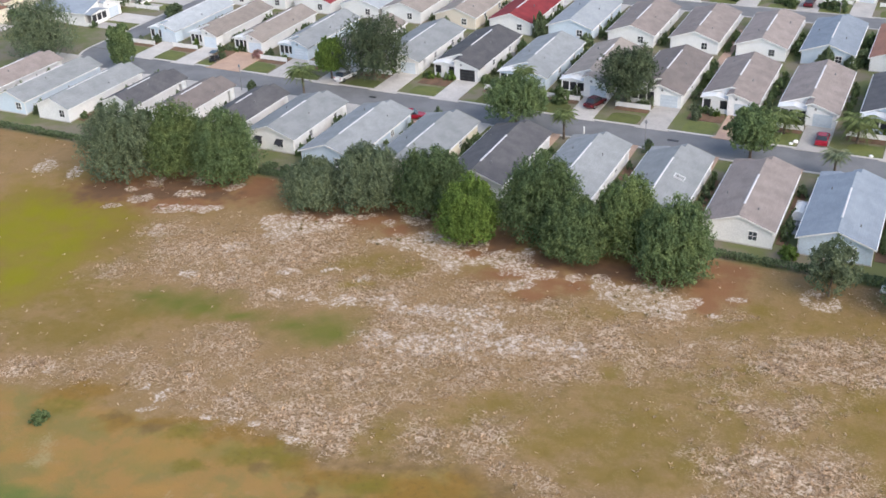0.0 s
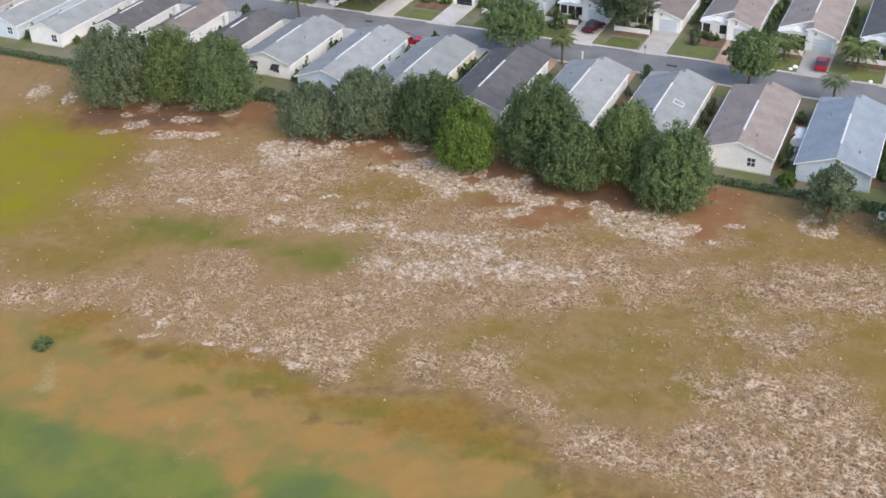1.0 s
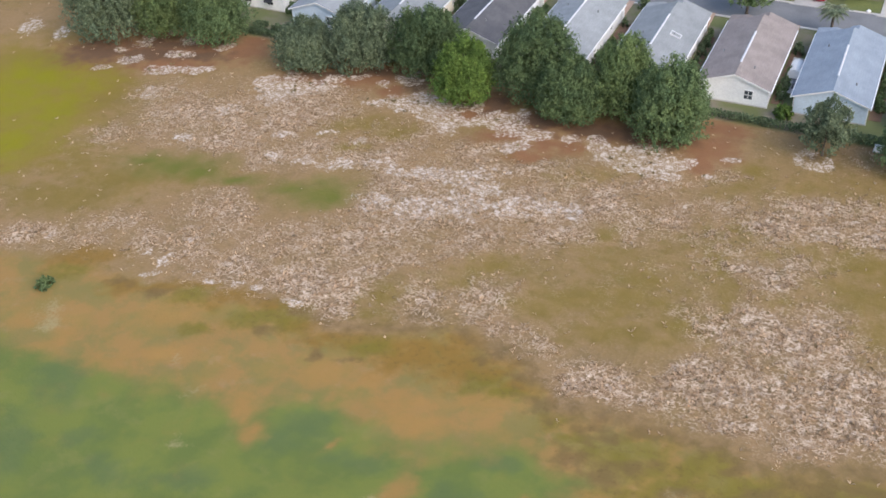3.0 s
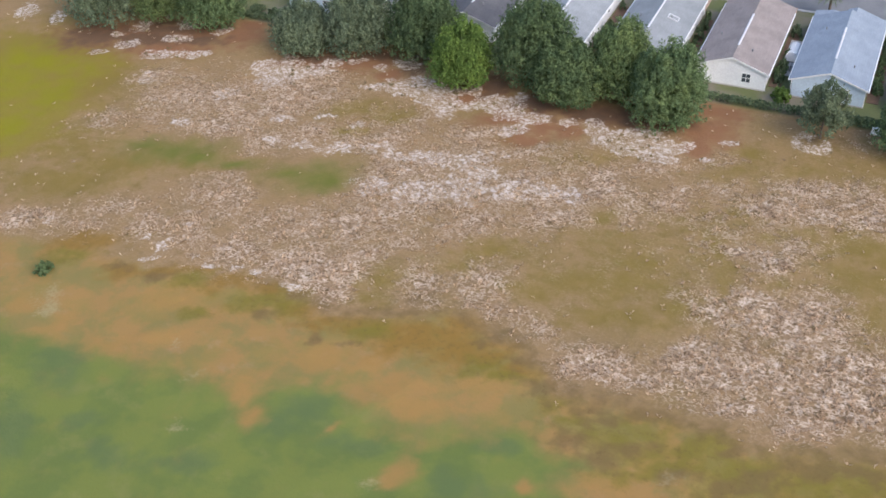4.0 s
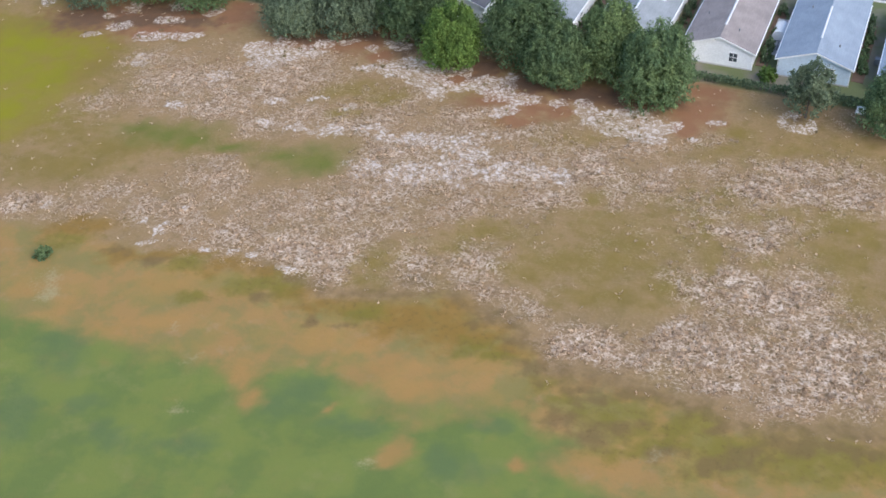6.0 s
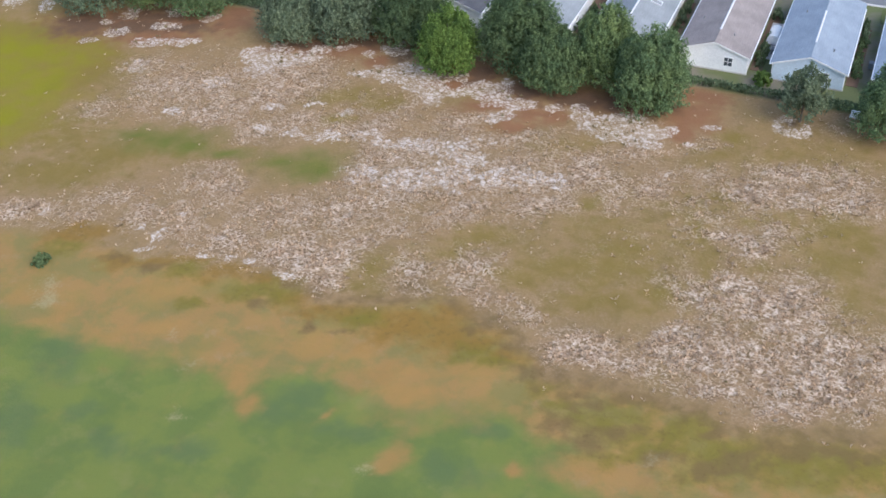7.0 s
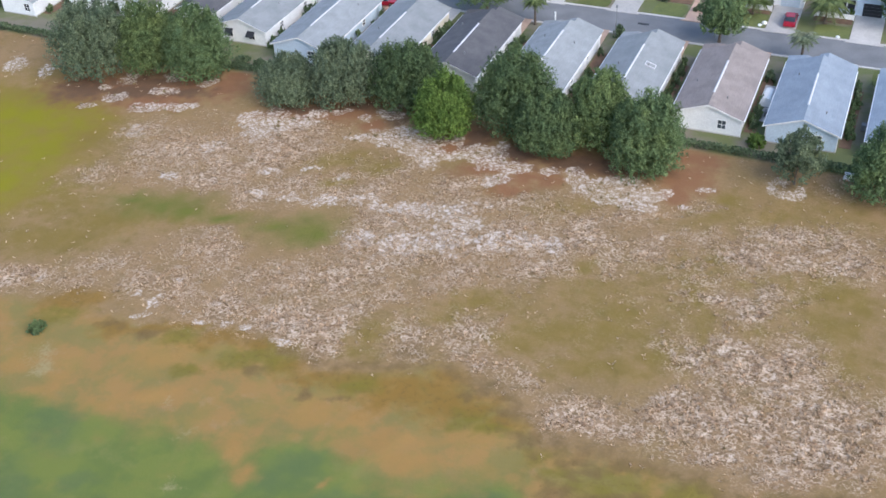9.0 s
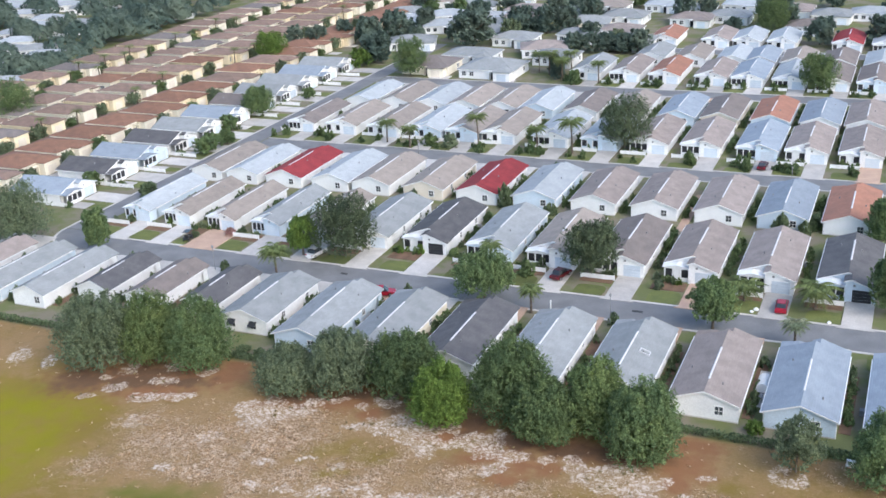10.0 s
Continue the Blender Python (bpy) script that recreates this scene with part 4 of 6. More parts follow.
def hip_house(x, y, w, l, roof, wall, turn=0, wing=True, eave=2.7, group="houses beyond", slope=0.34):
    """A broader house under a hipped roof: w along its local x, l along y."""
    roof_name, roof_mat = ROOFS[roof]
    wall_name, wall_mat = WALLS[wall]
    house = tagged(new("villa"), f"{wall_name} villa under a {roof_name} hipped roof", "house", group)
    house.matrix_basis = pose(x, y, 0, 0, 0, turn)
    put_part(house, "wall", (w, l, wing), lambda bm: (box(bm, -w / 2, w / 2, -l / 2, l / 2, 0, eave), (box(bm, w / 2 - 5.4, w / 2 - 0.4, -l / 2 - 2.4, -l / 2 + 1, 0, eave - 0.02), box(bm, -w / 2 + 0.5, -w / 2 + 3.1, l / 2 - 1, l / 2 + 1.3, 0, eave - 0.3)) if wing else None), wall_mat)
    def hip(bm, x0, x1, y0, y1, e, rise, o=0.45):
        x0, x1, y0, y1 = x0 - o, x1 + o, y0 - o, y1 + o
        short = min(x1 - x0, y1 - y0) / 2
        if x1 - x0 > y1 - y0:
            r = [((x0 + short), (y0 + y1) / 2), ((x1 - short), (y0 + y1) / 2)]
        else:
            r = [((x0 + x1) / 2, y0 + short), ((x0 + x1) / 2, y1 - short)]
        base = [bm.verts.new((a, b, e)) for a, b in ((x0, y0), (x1, y0), (x1, y1), (x0, y1))]
        rim = [bm.verts.new((a, b, e + 0.16)) for a, b in ((x0, y0), (x1, y0), (x1, y1), (x0, y1))]
        p, q = (bm.verts.new((a, b, e + rise * short)) for a, b in r)
        bm.faces.new(base[::-1])
        for i in range(4):
            bm.faces.new((base[i], base[(i + 1) % 4], rim[(i + 1) % 4], rim[i]))
        if x1 - x0 > y1 - y0:
            for f in ((rim[0], rim[1], q, p), (rim[1], rim[2], q), (rim[2], rim[3], p, q), (rim[3], rim[0], p)):
                bm.faces.new(f)
        else:
            for f in ((rim[0], rim[1], p), (rim[1], rim[2], q, p), (rim[2], rim[3], q), (rim[3], rim[0], p, q)):
                bm.faces.new(f)
    put_part(house, "roof", (w, l, wing), lambda bm: (hip(bm, -w / 2, w / 2, -l / 2, l / 2, eave, slope), (hip(bm, w / 2 - 5.4, w / 2 - 0.4, -l / 2 - 2.4, -l / 2 + 4, eave - 0.01, slope), hip(bm, -w / 2 + 0.5, -w / 2 + 3.1, l / 2 - 2, l / 2 + 1.3, eave - 0.3, 0.3)) if wing else None), roof_mat)
    put_part(house, "fascia", (w, l), lambda bm: [box(bm, a, b, c, d, eave - 0.1, eave + 0.06) for a, b, c, d in ((-w / 2 - 0.5, w / 2 + 0.5, -l / 2 - 0.5, -l / 2 - 0.46), (-w / 2 - 0.5, w / 2 + 0.5, l / 2 + 0.46, l / 2 + 0.5), (-w / 2 - 0.5, -w / 2 - 0.46, -l / 2 - 0.46, l / 2 + 0.46), (w / 2 + 0.46, w / 2 + 0.5, -l / 2 - 0.46, l / 2 + 0.46))], wall_mat)
    for px in (-w / 2 + 1.6, -w / 2 + 4.0):
        window(house, px, -l / 2, 1.45, 1.2, 1.2, 0)
    for s in (-1, 1):
        window(house, s * w / 2, l / 5, 1.45, 1.4, 1.1, 90 * s)
        if turn == 0:
            window(house, s * w / 4, l / 2, 1.45, 1.2, 1.2, 180)
    if wing:
        put_part(house, "garage_door", (0,), garage_door, WALLS["p"][1] if wall in "cy" else DOOR_PALE, pose(w / 2 - 2.9, -l / 2 - 2.4, 0))
        put_part(house, "entry_porch", (w, l), lambda bm: [box(bm, a, b, -l / 2 - 0.9, -l / 2 - 0.02, c, d) for a, b, c, d in ((w / 2 - 7.3, w / 2 - 7.05, 0, 2.3), (w / 2 - 5.75, w / 2 - 5.5, 0, 2.3), (w / 2 - 7.3, w / 2 - 5.5, 2.3, 2.56))], wall_mat)
        put_part(house, "entry_door", (0,), lambda bm: box(bm, -0.5, 0.5, -0.06, 0.02, 0.03, 2.1, 0.01), SCREEN, pose(w / 2 - 6.4, -l / 2, 0), "dark entry door")
    return house


# ---- plants ----
def leaf_quads(centres, normals, size, rng, long=1.5, along_way=None):
    """One small pointed leaf cluster (a folded rhomb) at every centre, its length along along_way where that is given."""
    n = len(centres)
    side = np.cross(normals, rng.normal(size=(n, 3)) if along_way is None else along_way)
    side /= np.linalg.norm(side, axis=1, keepdims=True) + 1e-9
    along = np.cross(normals, side)
    s = (size * (0.6 + 0.8 * rng.random(n)))[:, None]
    fold = normals * s * 0.25
    a, b = centres - along * s * long / 2, centres + along * s * long / 2
    c, d = centres - side * s / 2 - fold, centres + side * s / 2 - fold
    verts = np.stack([a, c, b, d], 1).reshape(-1, 3)
    k = np.arange(n)[:, None] * 4
    faces = np.concatenate([k + [0, 1, 2], k + [0, 2, 3]], 1).reshape(-1, 3)
    return verts, faces


def crown_mesh(radius, low, high, seed, leaf=0.42, count=6000, lobes=26, gaps=0.0, point=0.0):
    """A crown of upright, egg-shaped lobes clad in plumes of leaves: uneven outline with gaps, dark within."""
    rng = np.random.default_rng(seed)
    tall = high - low
    stems = max(5, lobes // 5)
    plume = min(leaf * 8.0, radius * 0.30)
    pts, nrm, ways = [], [], []
    per = count // stems
    each = 18                                              # leaves in a plume
    for i in range(stems):
        if i == 0:
            off, size, top, foot = np.zeros(2), 0.66, 1.0, 0.12
        else:
            a, out = 2 * math.pi * (i + 0.35 * rng.random()) / (stems - 1), 0.44 + 0.16 * rng.random()
            off, size, top, foot = np.array([math.cos(a), math.sin(a)]) * out * radius, 0.40 + 0.14 * rng.random(), (1.0 - 0.46 * out * (0.35 + 0.8 * rng.random())) * (1 - 0.22 * point), 0.02 + 0.1 * rng.random()
        n = per // each + 1
        h = rng.random(n) ** 0.85
        belly = np.interp(h, [0, 0.12, 0.35, 0.65, 0.88, 1.0], [0.62, 0.86, 1.0, 0.80 - 0.1 * point, 0.46 - 0.16 * point, 0.06])
        turn = rng.random(n) * 2 * math.pi
        dent = 1 + 0.16 * np.sin(turn * 3 + 9 * h + i) * np.sin(h * 11 + turn + 2 * i) + 0.17 * rng.normal(size=n)
        deep = np.where(rng.random(n) < 0.22, 0.35 + 0.5 * rng.random(n), 0.86 + 0.28 * rng.random(n) ** 1.5)
        r = radius * size * belly * dent * deep
        root = np.stack([off[0] + r * np.cos(turn), off[1] + r * np.sin(turn), low + tall * (foot + (top - foot) * h)], 1)
        out_way = np.stack([np.cos(turn) * (1.0 - 0.8 * h), np.sin(turn) * (1.0 - 0.8 * h), 0.9 + 0.8 * h], 1) + 0.3 * rng.normal(size=(n, 3))
        out_way /= np.linalg.norm(out_way, axis=1, keepdims=True)
        root, way = np.repeat(root, each, 0), np.repeat(out_way, each, 0)
        along = rng.random(len(root))
        length = plume * (0.7 + 0.7 * np.repeat(rng.random(n), each))
        p = root + way * (length * (along - 0.3))[:, None] + rng.normal(size=(len(root), 3)) * (plume * (0.22 - 0.18 * along))[:, None]
        side_way = way + 0.45 * rng.normal(size=(len(root), 3))
        w = 0.8 * rng.normal(size=(len(root), 3)) + np.repeat(np.stack([np.cos(turn), np.sin(turn), 0.6 + h], 1), each, 0)
        keep = np.repeat(rng.random(n) > gaps, each)
        pts.append(p[keep])
        nrm.append((w / np.linalg.norm(w, axis=1, keepdims=True))[keep])
        ways.append(side_way[keep])
    pts, nrm, ways = np.concatenate(pts), np.concatenate(nrm), np.concatenate(ways)
    pts[:, 2] = np.maximum(pts[:, 2], (0.1 + 0.3 * rng.random(len(pts))) * min(1, high / 5))
    return raw_mesh("crown", *leaf_quads(pts, nrm, leaf * 0.85, rng, 2.3, ways))


def trunk_mesh(height, radius, spread, seed, limbs=6, first=0.3):
    rng = random.Random(seed)
    bm = bmesh.new()
    lean = (rng.uniform(-0.3, 0.3), rng.uniform(-0.3, 0.3))
    stem = [(lean[0] * t * t, lean[1] * t * t, height * 0.75 * t - 0.1) for t in (0, 0.1, 0.3, 0.6, 1)]
    tube(bm, stem, [radius * 1.5, radius * 1.05, radius * 0.9, radius * 0.6, radius * 0.2])
    for i in range(limbs):
        a, t = 2 * math.pi * i / limbs + rng.uniform(-0.4, 0.4), first + 0.45 * rng.random()
        base = Vector((lean[0] * t * t, lean[1] * t * t, height * 0.75 * t))
        out = Vector((math.cos(a), math.sin(a), 0)) * spread
        tube(bm, [base, base + out * 0.35 + Vector((0, 0, height * 0.12)), base + out * 0.7 + Vector((0, 0, height * 0.26))], [radius * 0.5, radius * 0.32, radius * 0.08], 6)
    bmesh.ops.recalc_face_normals(bm, faces=bm.faces)
    return mesh_of(bm, "trunk")


def tree(x, y, height, width, leaf_mat, seed, label, low=0.8, leaf=0.42, count=6000, gaps=0.0, lobes=26, trunk=0.22, point=0.0, name="tree", group=""):
    t = tagged(new(name), label, "tree", group)
    t.matrix_basis = pose(x, y, 0, 0, 0, 0)
    link("trunk", trunk_mesh(height, trunk, width * 0.4, seed), BARK, t)
    link("crown", crown_mesh(width / 2, low, height, seed, leaf, count, lobes, gaps, point), leaf_mat, t)
    return t


def palm(x, y, height, spread, leaf_mat, seed, label, fronds=34):
    rng = random.Random(seed)
    t = tagged(new("palm"), label, "palm tree")
    t.matrix_basis = pose(x, y, 0)
    bm = bmesh.new()
    bend = (rng.uniform(-0.4, 0.4), rng.uniform(-0.4, 0.4))
    tube(bm, [(bend[0] * s * s, bend[1] * s * s, height * s - 0.05) for s in (0, 0.1, 0.5, 0.8, 1)], [0.26, 0.2, 0.17, 0.17, 0.2])
    part("trunk", bm, BARK, t)
    for k in range(fronds):
        a, lift = 2.4 * k, 1.25 - 1.5 * k / fronds
        verts, faces = [], []
        steps = 26
        length = spread * rng.uniform(0.85, 1.1)
        for i in range(steps):
            s = i / (steps - 1)
            r, z = length * s * (1 - 0.18 * s * (1 - lift)), length * (lift * 0.75 * s - (0.55 + 0.25 * lift) * s * s)
            wide = (0.62 * math.sin(math.pi * min(1, 0.1 + s * 0.86)) + 0.08) * spread / 2.6
            ca, sa = math.cos(a), math.sin(a)
            for side in (-1, 1):
                slip = length * 0.12
                verts += [(ca * r, sa * r, z), (ca * (r + slip) - sa * wide * side, sa * (r + slip) + ca * wide * side, z - wide * 0.4), (ca * (r + length * 0.06), sa * (r + length * 0.06), z - 0.01)]
                m = len(verts)
                faces.append((m - 3, m - 2, m - 1))
        link("frond", raw_mesh("frond", verts, faces), leaf_mat, t, "", pose(bend[0], bend[1], height))
    return t


BUSHES = {}


def bush(x, y, width, height, leaf_mat, kind=0, label="rounded dark green garden shrub", name="shrub", full=False):
    """A shrub that shares one of a few crowns; it stands on the ground."""
    key = (kind % 4, leaf_mat.name, full)
    if key not in BUSHES:
        BUSHES[key] = crown_mesh(0.5, 0.02, 1.0, 900 + kind % 4, 0.10, 1500, 16) if full else crown_mesh(0.5, 0.02, 1.0, 900 + kind % 4, 0.17, 340, 12)
    m = Matrix.Translation((x, y, -0.14 * height if y > 118 else -0.1 - 0.14 * height)) @ Matrix.Rotation(hash_of(x, y) * 6, 4, "Z") @ Matrix.Diagonal((width, width, height, 1))
    if y > 172 and not full:
        FAR_SHRUBS.append((BUSHES[key], m))
        return None
    t = tagged(link(name, BUSHES[key], leaf_mat), label, "shrub")
    t.matrix_basis = m
    return t


FAR_SHRUBS = []


def join_far_shrubs():
    """The small shrubs of the streets further back, as one growth; lighter leaves imitate haze."""
    verts, faces, n = [], [], 0
    for me, m in FAR_SHRUBS:
        co = np.empty(len(me.vertices) * 3, np.float32)
        me.vertices.foreach_get("co", co)
        ids = np.empty(len(me.loops), np.int32)
        me.loops.foreach_get("vertex_index", ids)
        m = np.array(m)
        verts.append(co.reshape(-1, 3) @ m[:3, :3].T + m[:3, 3])
        faces.append(ids.reshape(-1, 3) + n)
        n += len(me.vertices)
    return tagged(link("far_shrubs", raw_mesh("far_shrubs", np.concatenate(verts), np.concatenate(faces)), OAK), "dark green shrubs in the yards further back", "shrubs", kind="stuff")


def hedge(x0, x1, y0, y1, height, seed, label="clipped dark green boundary hedge"):
    rng = np.random.default_rng(seed)
    n = int((x1 - x0) * (y1 - y0 + height) * 60)
    p = rng.random((n, 3)) * [x1 - x0, y1 - y0, 1] + [x0, y0, 0]
    top = height * (0.8 + 0.4 * rough_noise(p[:, 0], p[:, 1] * 0 + 3, 0.6, seed))
    p[:, 2] = top * np.sqrt(rng.random(n)) + 0.03
    v = rng.normal(size=(n, 3)) + [0, -0.6, 0.6]
    v /= np.linalg.norm(v, axis=1, keepdims=True)
    return tagged(link("hedge", raw_mesh("hedge", *leaf_quads(p, v, 0.2, rng)), HEDGE), label, "hedge")


UNIT = {}


def far_tree(x, y, height, width, kind=0, leaf_mat=None, label="distant dark green tree among the houses", group="distant trees"):
    """A tree of the distance: it shares one of four crowns and trunks."""
    k = kind % 4
    if k not in UNIT:
        UNIT[k] = (crown_mesh(0.5, 0.12, 1.0, 300 + k, 0.075, 2400, 26, 0.0, -0.8), trunk_mesh(1.0, 0.03, 0.4, 300 + k))
    t = tagged(new("tree"), label, "tree", group)
    t.matrix_basis = Matrix.Translation((x, y, 0)) @ Matrix.Rotation(hash_of(x, y) * 6.28, 4, "Z") @ Matrix.Diagonal((width, width, height, 1))
    link("trunk", UNIT[k][1], BARK, t)
    link("crown", UNIT[k][0], leaf_mat or FAR_LEAF_HAZED, t)
    return t


# ---- the rows of houses ----
def yard_wall(x0, x1, y, label="low white vinyl fence in a front yard"):
    w = tagged(new("fence"), label, "fence", "white yard fences")
    w.matrix_basis = pose(x0, y, 0)
    n = max(1, round((x1 - x0) / 1.8))
    step = (x1 - x0) / n
    for i in range(n + 1):
        put_part(w, "post", (9,), lambda bm: box(bm, -0.07, 0.07, -0.07, 0.07, 0, 1.0, 0.015), TRIM, pose(i * step, 0, 0))
    for i in range(n):
        put_part(w, "panel", (round(step, 2),), lambda bm: (box(bm, 0.07, step - 0.07, -0.03, 0.03, 0.12, 0.82), box(bm, 0.07, step - 0.07, -0.05, 0.05, 0.82, 0.9)), TRIM, pose(i * step, 0, 0))
    return w


ROW_A = [(3.9, "b", "w"), (-8.1, "b", "b"), (-19.75, "t", "w"), (-31.6, "g", "w"), (-43.6, "g", "w"), (-55.9, "d", "w"), (-67.7, "g", "c"), (-79.2, "g", "b"),
         (-91.0, "g", "w"), (-101.2, "d", "w"), (-112.0, "k", "w"), (-122.1, "d", "w"), (-131.7, "g", "w"), (-141.2, "g", "b"), (-150.5, "t", "w")]
ROW_B = [(-5.8, "d", "b"), (-17.8, "t", "w"), (-29.8, "t", "w"), (-41.6, "k", "w"), (-53.5, "n", "w"), (-64.7, "g", "b"), (-77.1, "d", "w"), (-88.6, "g", "w"),
         (-100.0, "n", "w"), (-110.3, "g", "b"), (-120.4, "n", "w"), (-130.7, "n", "w"), (-140.4, "w", "b")]
ROW_C = [(-7.5, "o", "w"), (-18.9, "b", "b"), (-30.2, "t", "w"), (-42.1, "t", "w"), (-53.9, "t", "w"), (-65.7, "w", "b"), (-77.8, "r", "w"), (-89.4, "n", "p"),
         (-101.3, "n", "w"), (-110.8, "w", "w"), (-122.0, "r", "w"), (-132.4, "w", "w"), (-141.4, "n", "w")]
ROW_D = [(3.0, "t", "w"), (-8.2, "t", "w"), (-19.1, "t", "w"), (-29.3, "b", "b"), (-41.3, "t", "w"), (-52.8, "t", "w"), (-64.0, "w", "b"), (-75.5, "w", "w"), (-88.2, "n", "w"),
         (-97.5, "n", "b"), (-107.0, "w", "b"), (-118.0, "n", "w"), (-129.6, "n", "w"), (-140.8, "k", "w")]
ROW_E = [(2.5, "t", "w"), (-8.7, "t", "w"), (-18.7, "b", "w"), (-29.8, "o", "b"), (-41.5, "k", "p"), (-51.6, "b", "b"), (-64.0, "n", "w"), (-75.3, "k", "w"), (-86.8, "w", "b"),
         (-96.4, "n", "w"), (-106.5, "n", "w"), (-116.0, "w", "w"), (-126.0, "n", "w"), (-136.2, "w", "w")]
ROW_F = [(2.5, "b", "b"), (-9.0, "k", "b"), (-19.5, "k", "w"), (-30.4, "w", "w"), (-41.2, "b", "w"), (-51.0, "t", "w"), (-63.8, "o", "w"), (-75.0, "t", "w"), (-86.3, "g", "w")]
ROW_G = [(2.5, "b", "w"), (-8.5, "w", "w"), (-19.8, "k", "w"), (-31.0, "n", "w"), (-41.2, "b", "w"), (-49.0, "w", "w"), (-61.0, "n", "w"), (-73.0, "g", "w")]
ROW_H = [(-8.0, "w", "w"), (-19.5, "r", "w"), (-38.5, "w", "w"), (-49.0, "w", "w"), (-58.5, "t", "w"), (-75.0, "o", "w")]
DRIFT = {123.6: 1.4, 193.0: -2.0, 253.5: -2.6, 257.5: -2.6}
SET_BACK = {-122.1: 5.0, -112.0: 5.0, -101.2: 6.0, -91.0: 2.8}     # houses whose rear walls stand further from the field


def half_of(x, base):
    """Half the breadth of a house of the rows."""
    return 3.2 if x < -95 and base < 190 else 3.8 if x < -130 else HALF


def roof_hatch(house, x, y):
    """A low framed hatch lying on the slope."""
    m = pose(x, y, EAVE + PITCH * (HALF - x) + 0.17, 0, math.degrees(math.atan(PITCH)), 0)
    hatch = put_part(house, "roof_hatch", (0,), lambda bm: [box(bm, a, b, c, d, -0.04, 0.14) for a, b, c, d in ((-0.75, 0.75, -0.55, -0.46), (-0.75, 0.75, 0.46, 0.55), (-0.75, -0.66, -0.46, 0.46), (0.66, 0.75, -0.46, 0.46))], VENT, m, "white framed roof hatch")
    put_part(hatch, "hatch_pane", (0,), lambda bm: box(bm, -0.66, 0.66, -0.46, 0.46, -0.03, 0.05), ROOFS["g"][1])


for row, rear, length, away, name in ((ROW_A, 123.6, 17.6, True, "first row of houses beside the field"), (ROW_B, 184.5, 17.2, False, "second row of houses"), (ROW_C, 193.0, 17.6, True, "third row of houses"),
                                      (ROW_D, 253.5, 17.2, False, "fourth row of houses"), (ROW_E, 257.5, 18.0, True, "fifth row of houses"), (ROW_F, 317.5, 17.0, False, "sixth row of houses"),
                                      (ROW_G, 320.0, 15.5, True, "seventh row of houses"), (ROW_H, 365.0, 15.0, False, "eighth row of houses")):
    base = rear
    for i, (x, roof, wall) in enumerate(row):
        rear = base + DRIFT.get(base, 0.0) * min(1.2, max(0, -x - 20) / 120)      # the rows are not quite parallel
        back = SET_BACK.get(x, 0.0) if base == 123.6 else 0.0
        home = ranch_house(x, rear + back, length - back, roof, wall, away, 1, roof not in "w" or i % 2 == 0, 2 if x == -91.0 else 1, True, name, x in (-77.1, -5.8), half_of(x, base), 0.43 if x < -95 and base < 190 else PITCH)
        if x == -31.6:
            roof_hatch(home, 2.1, 9.0)
        if base == 123.6:
            slab("garden_bed", x + half_of(x, base) + 0.25, x + half_of(x, base) + 1.7, rear + back + 1.5, rear + 17.0, 0.05, MULCH, "dark mulch bed with shrubs beside a house", "garden bed")
        if not away:
            front = rear - length - 2.4
            pave = PAVER if (x in (-120.4, -29.8) and base == 184.5) or (x == -8.2 and base == 253.5) else CONCRETE
            wide = 4.5 if x in (-120.4,) else 2.1
            kerb = {184.5: 155.2, 253.5: 223.8, 317.5: 291.1, 365.0: 344.6}[base]
            slab("driveway", x + 2.15 - wide, x + 4.3, kerb, front, 0.11, pave, "pale driveway running down to the street", "driveway", 0.6)
            lawn(x - 5.4, x + 1.9 - wide, kerb + 0.6, kerb + 3.6 + 2.4 * hash_of(x, 61))
        else:
            front = rear + length + 1.4
            kerb = {123.6: 148.4, 193.0: 217.4, 257.5: 284.7, 320.0: 338.7}[base]
            slab("driveway", x + 0.2, x + 4.2, front, kerb, 0.11, PAVER if x in (-31.6, -19.75, -43.6, -55.9) or hash_of(x, 5) > 0.8 else CONCRETE, "pale driveway running down to the street", "driveway")
            lawn(x - 5.4, x + 0.0, front - 0.6, kerb - 0.6)

# houses along the side street, ridges across it
for y, roof, wall in ((173, "b", "w"), (187.5, "d", "w"), (199, "b", "b"), (211, "d", "w"), (222.5, "g", "w"), (235, "b", "w"), (248, "k", "w"), (260, "g", "w"), (272, "g", "w"), (284, "b", "w"), (296, "g", "w")):
    h = ranch_house(-178, y, 13.2, roof, wall, True, -1, False, 1, True, "houses along the side street", False, 4.8)
    h.matrix_basis = pose(-176.0, y, 0, 0, 0, -90)
    slab("driveway", -160.8, -152.0, y - 1.6 * hash_of(y, 12), y + 4.9, 0.09, CONCRETE, "pale driveway running down to the side street", "driveway")
    slab("garden_path", -160.8, -156.4, y - 5.2, y - 1.8, 0.075, CONCRETE, "pale concrete pad beside a driveway", "path")
    if hash_of(y, 21) > 0.3:
        lawn(-156.2, -152.6, y - 4.6, y - 2.0, 0.06)
    for k in range(2):
        w = 1.0 + 1.0 * hash_of(k, y)
        bush(-160.6 + 3.4 * k * hash_of(y, k + 3), y - 5.4 + 0.8 * hash_of(k, y + 1), w, w * 0.9, (HEDGE, OAK)[k % 2], k)
    yard_wall(-166.5, -160.5, y - 5.6)
    if hash_of(y, 33) > 0.4:
        yard_wall(-160.2, -154.6, y - 5.7)

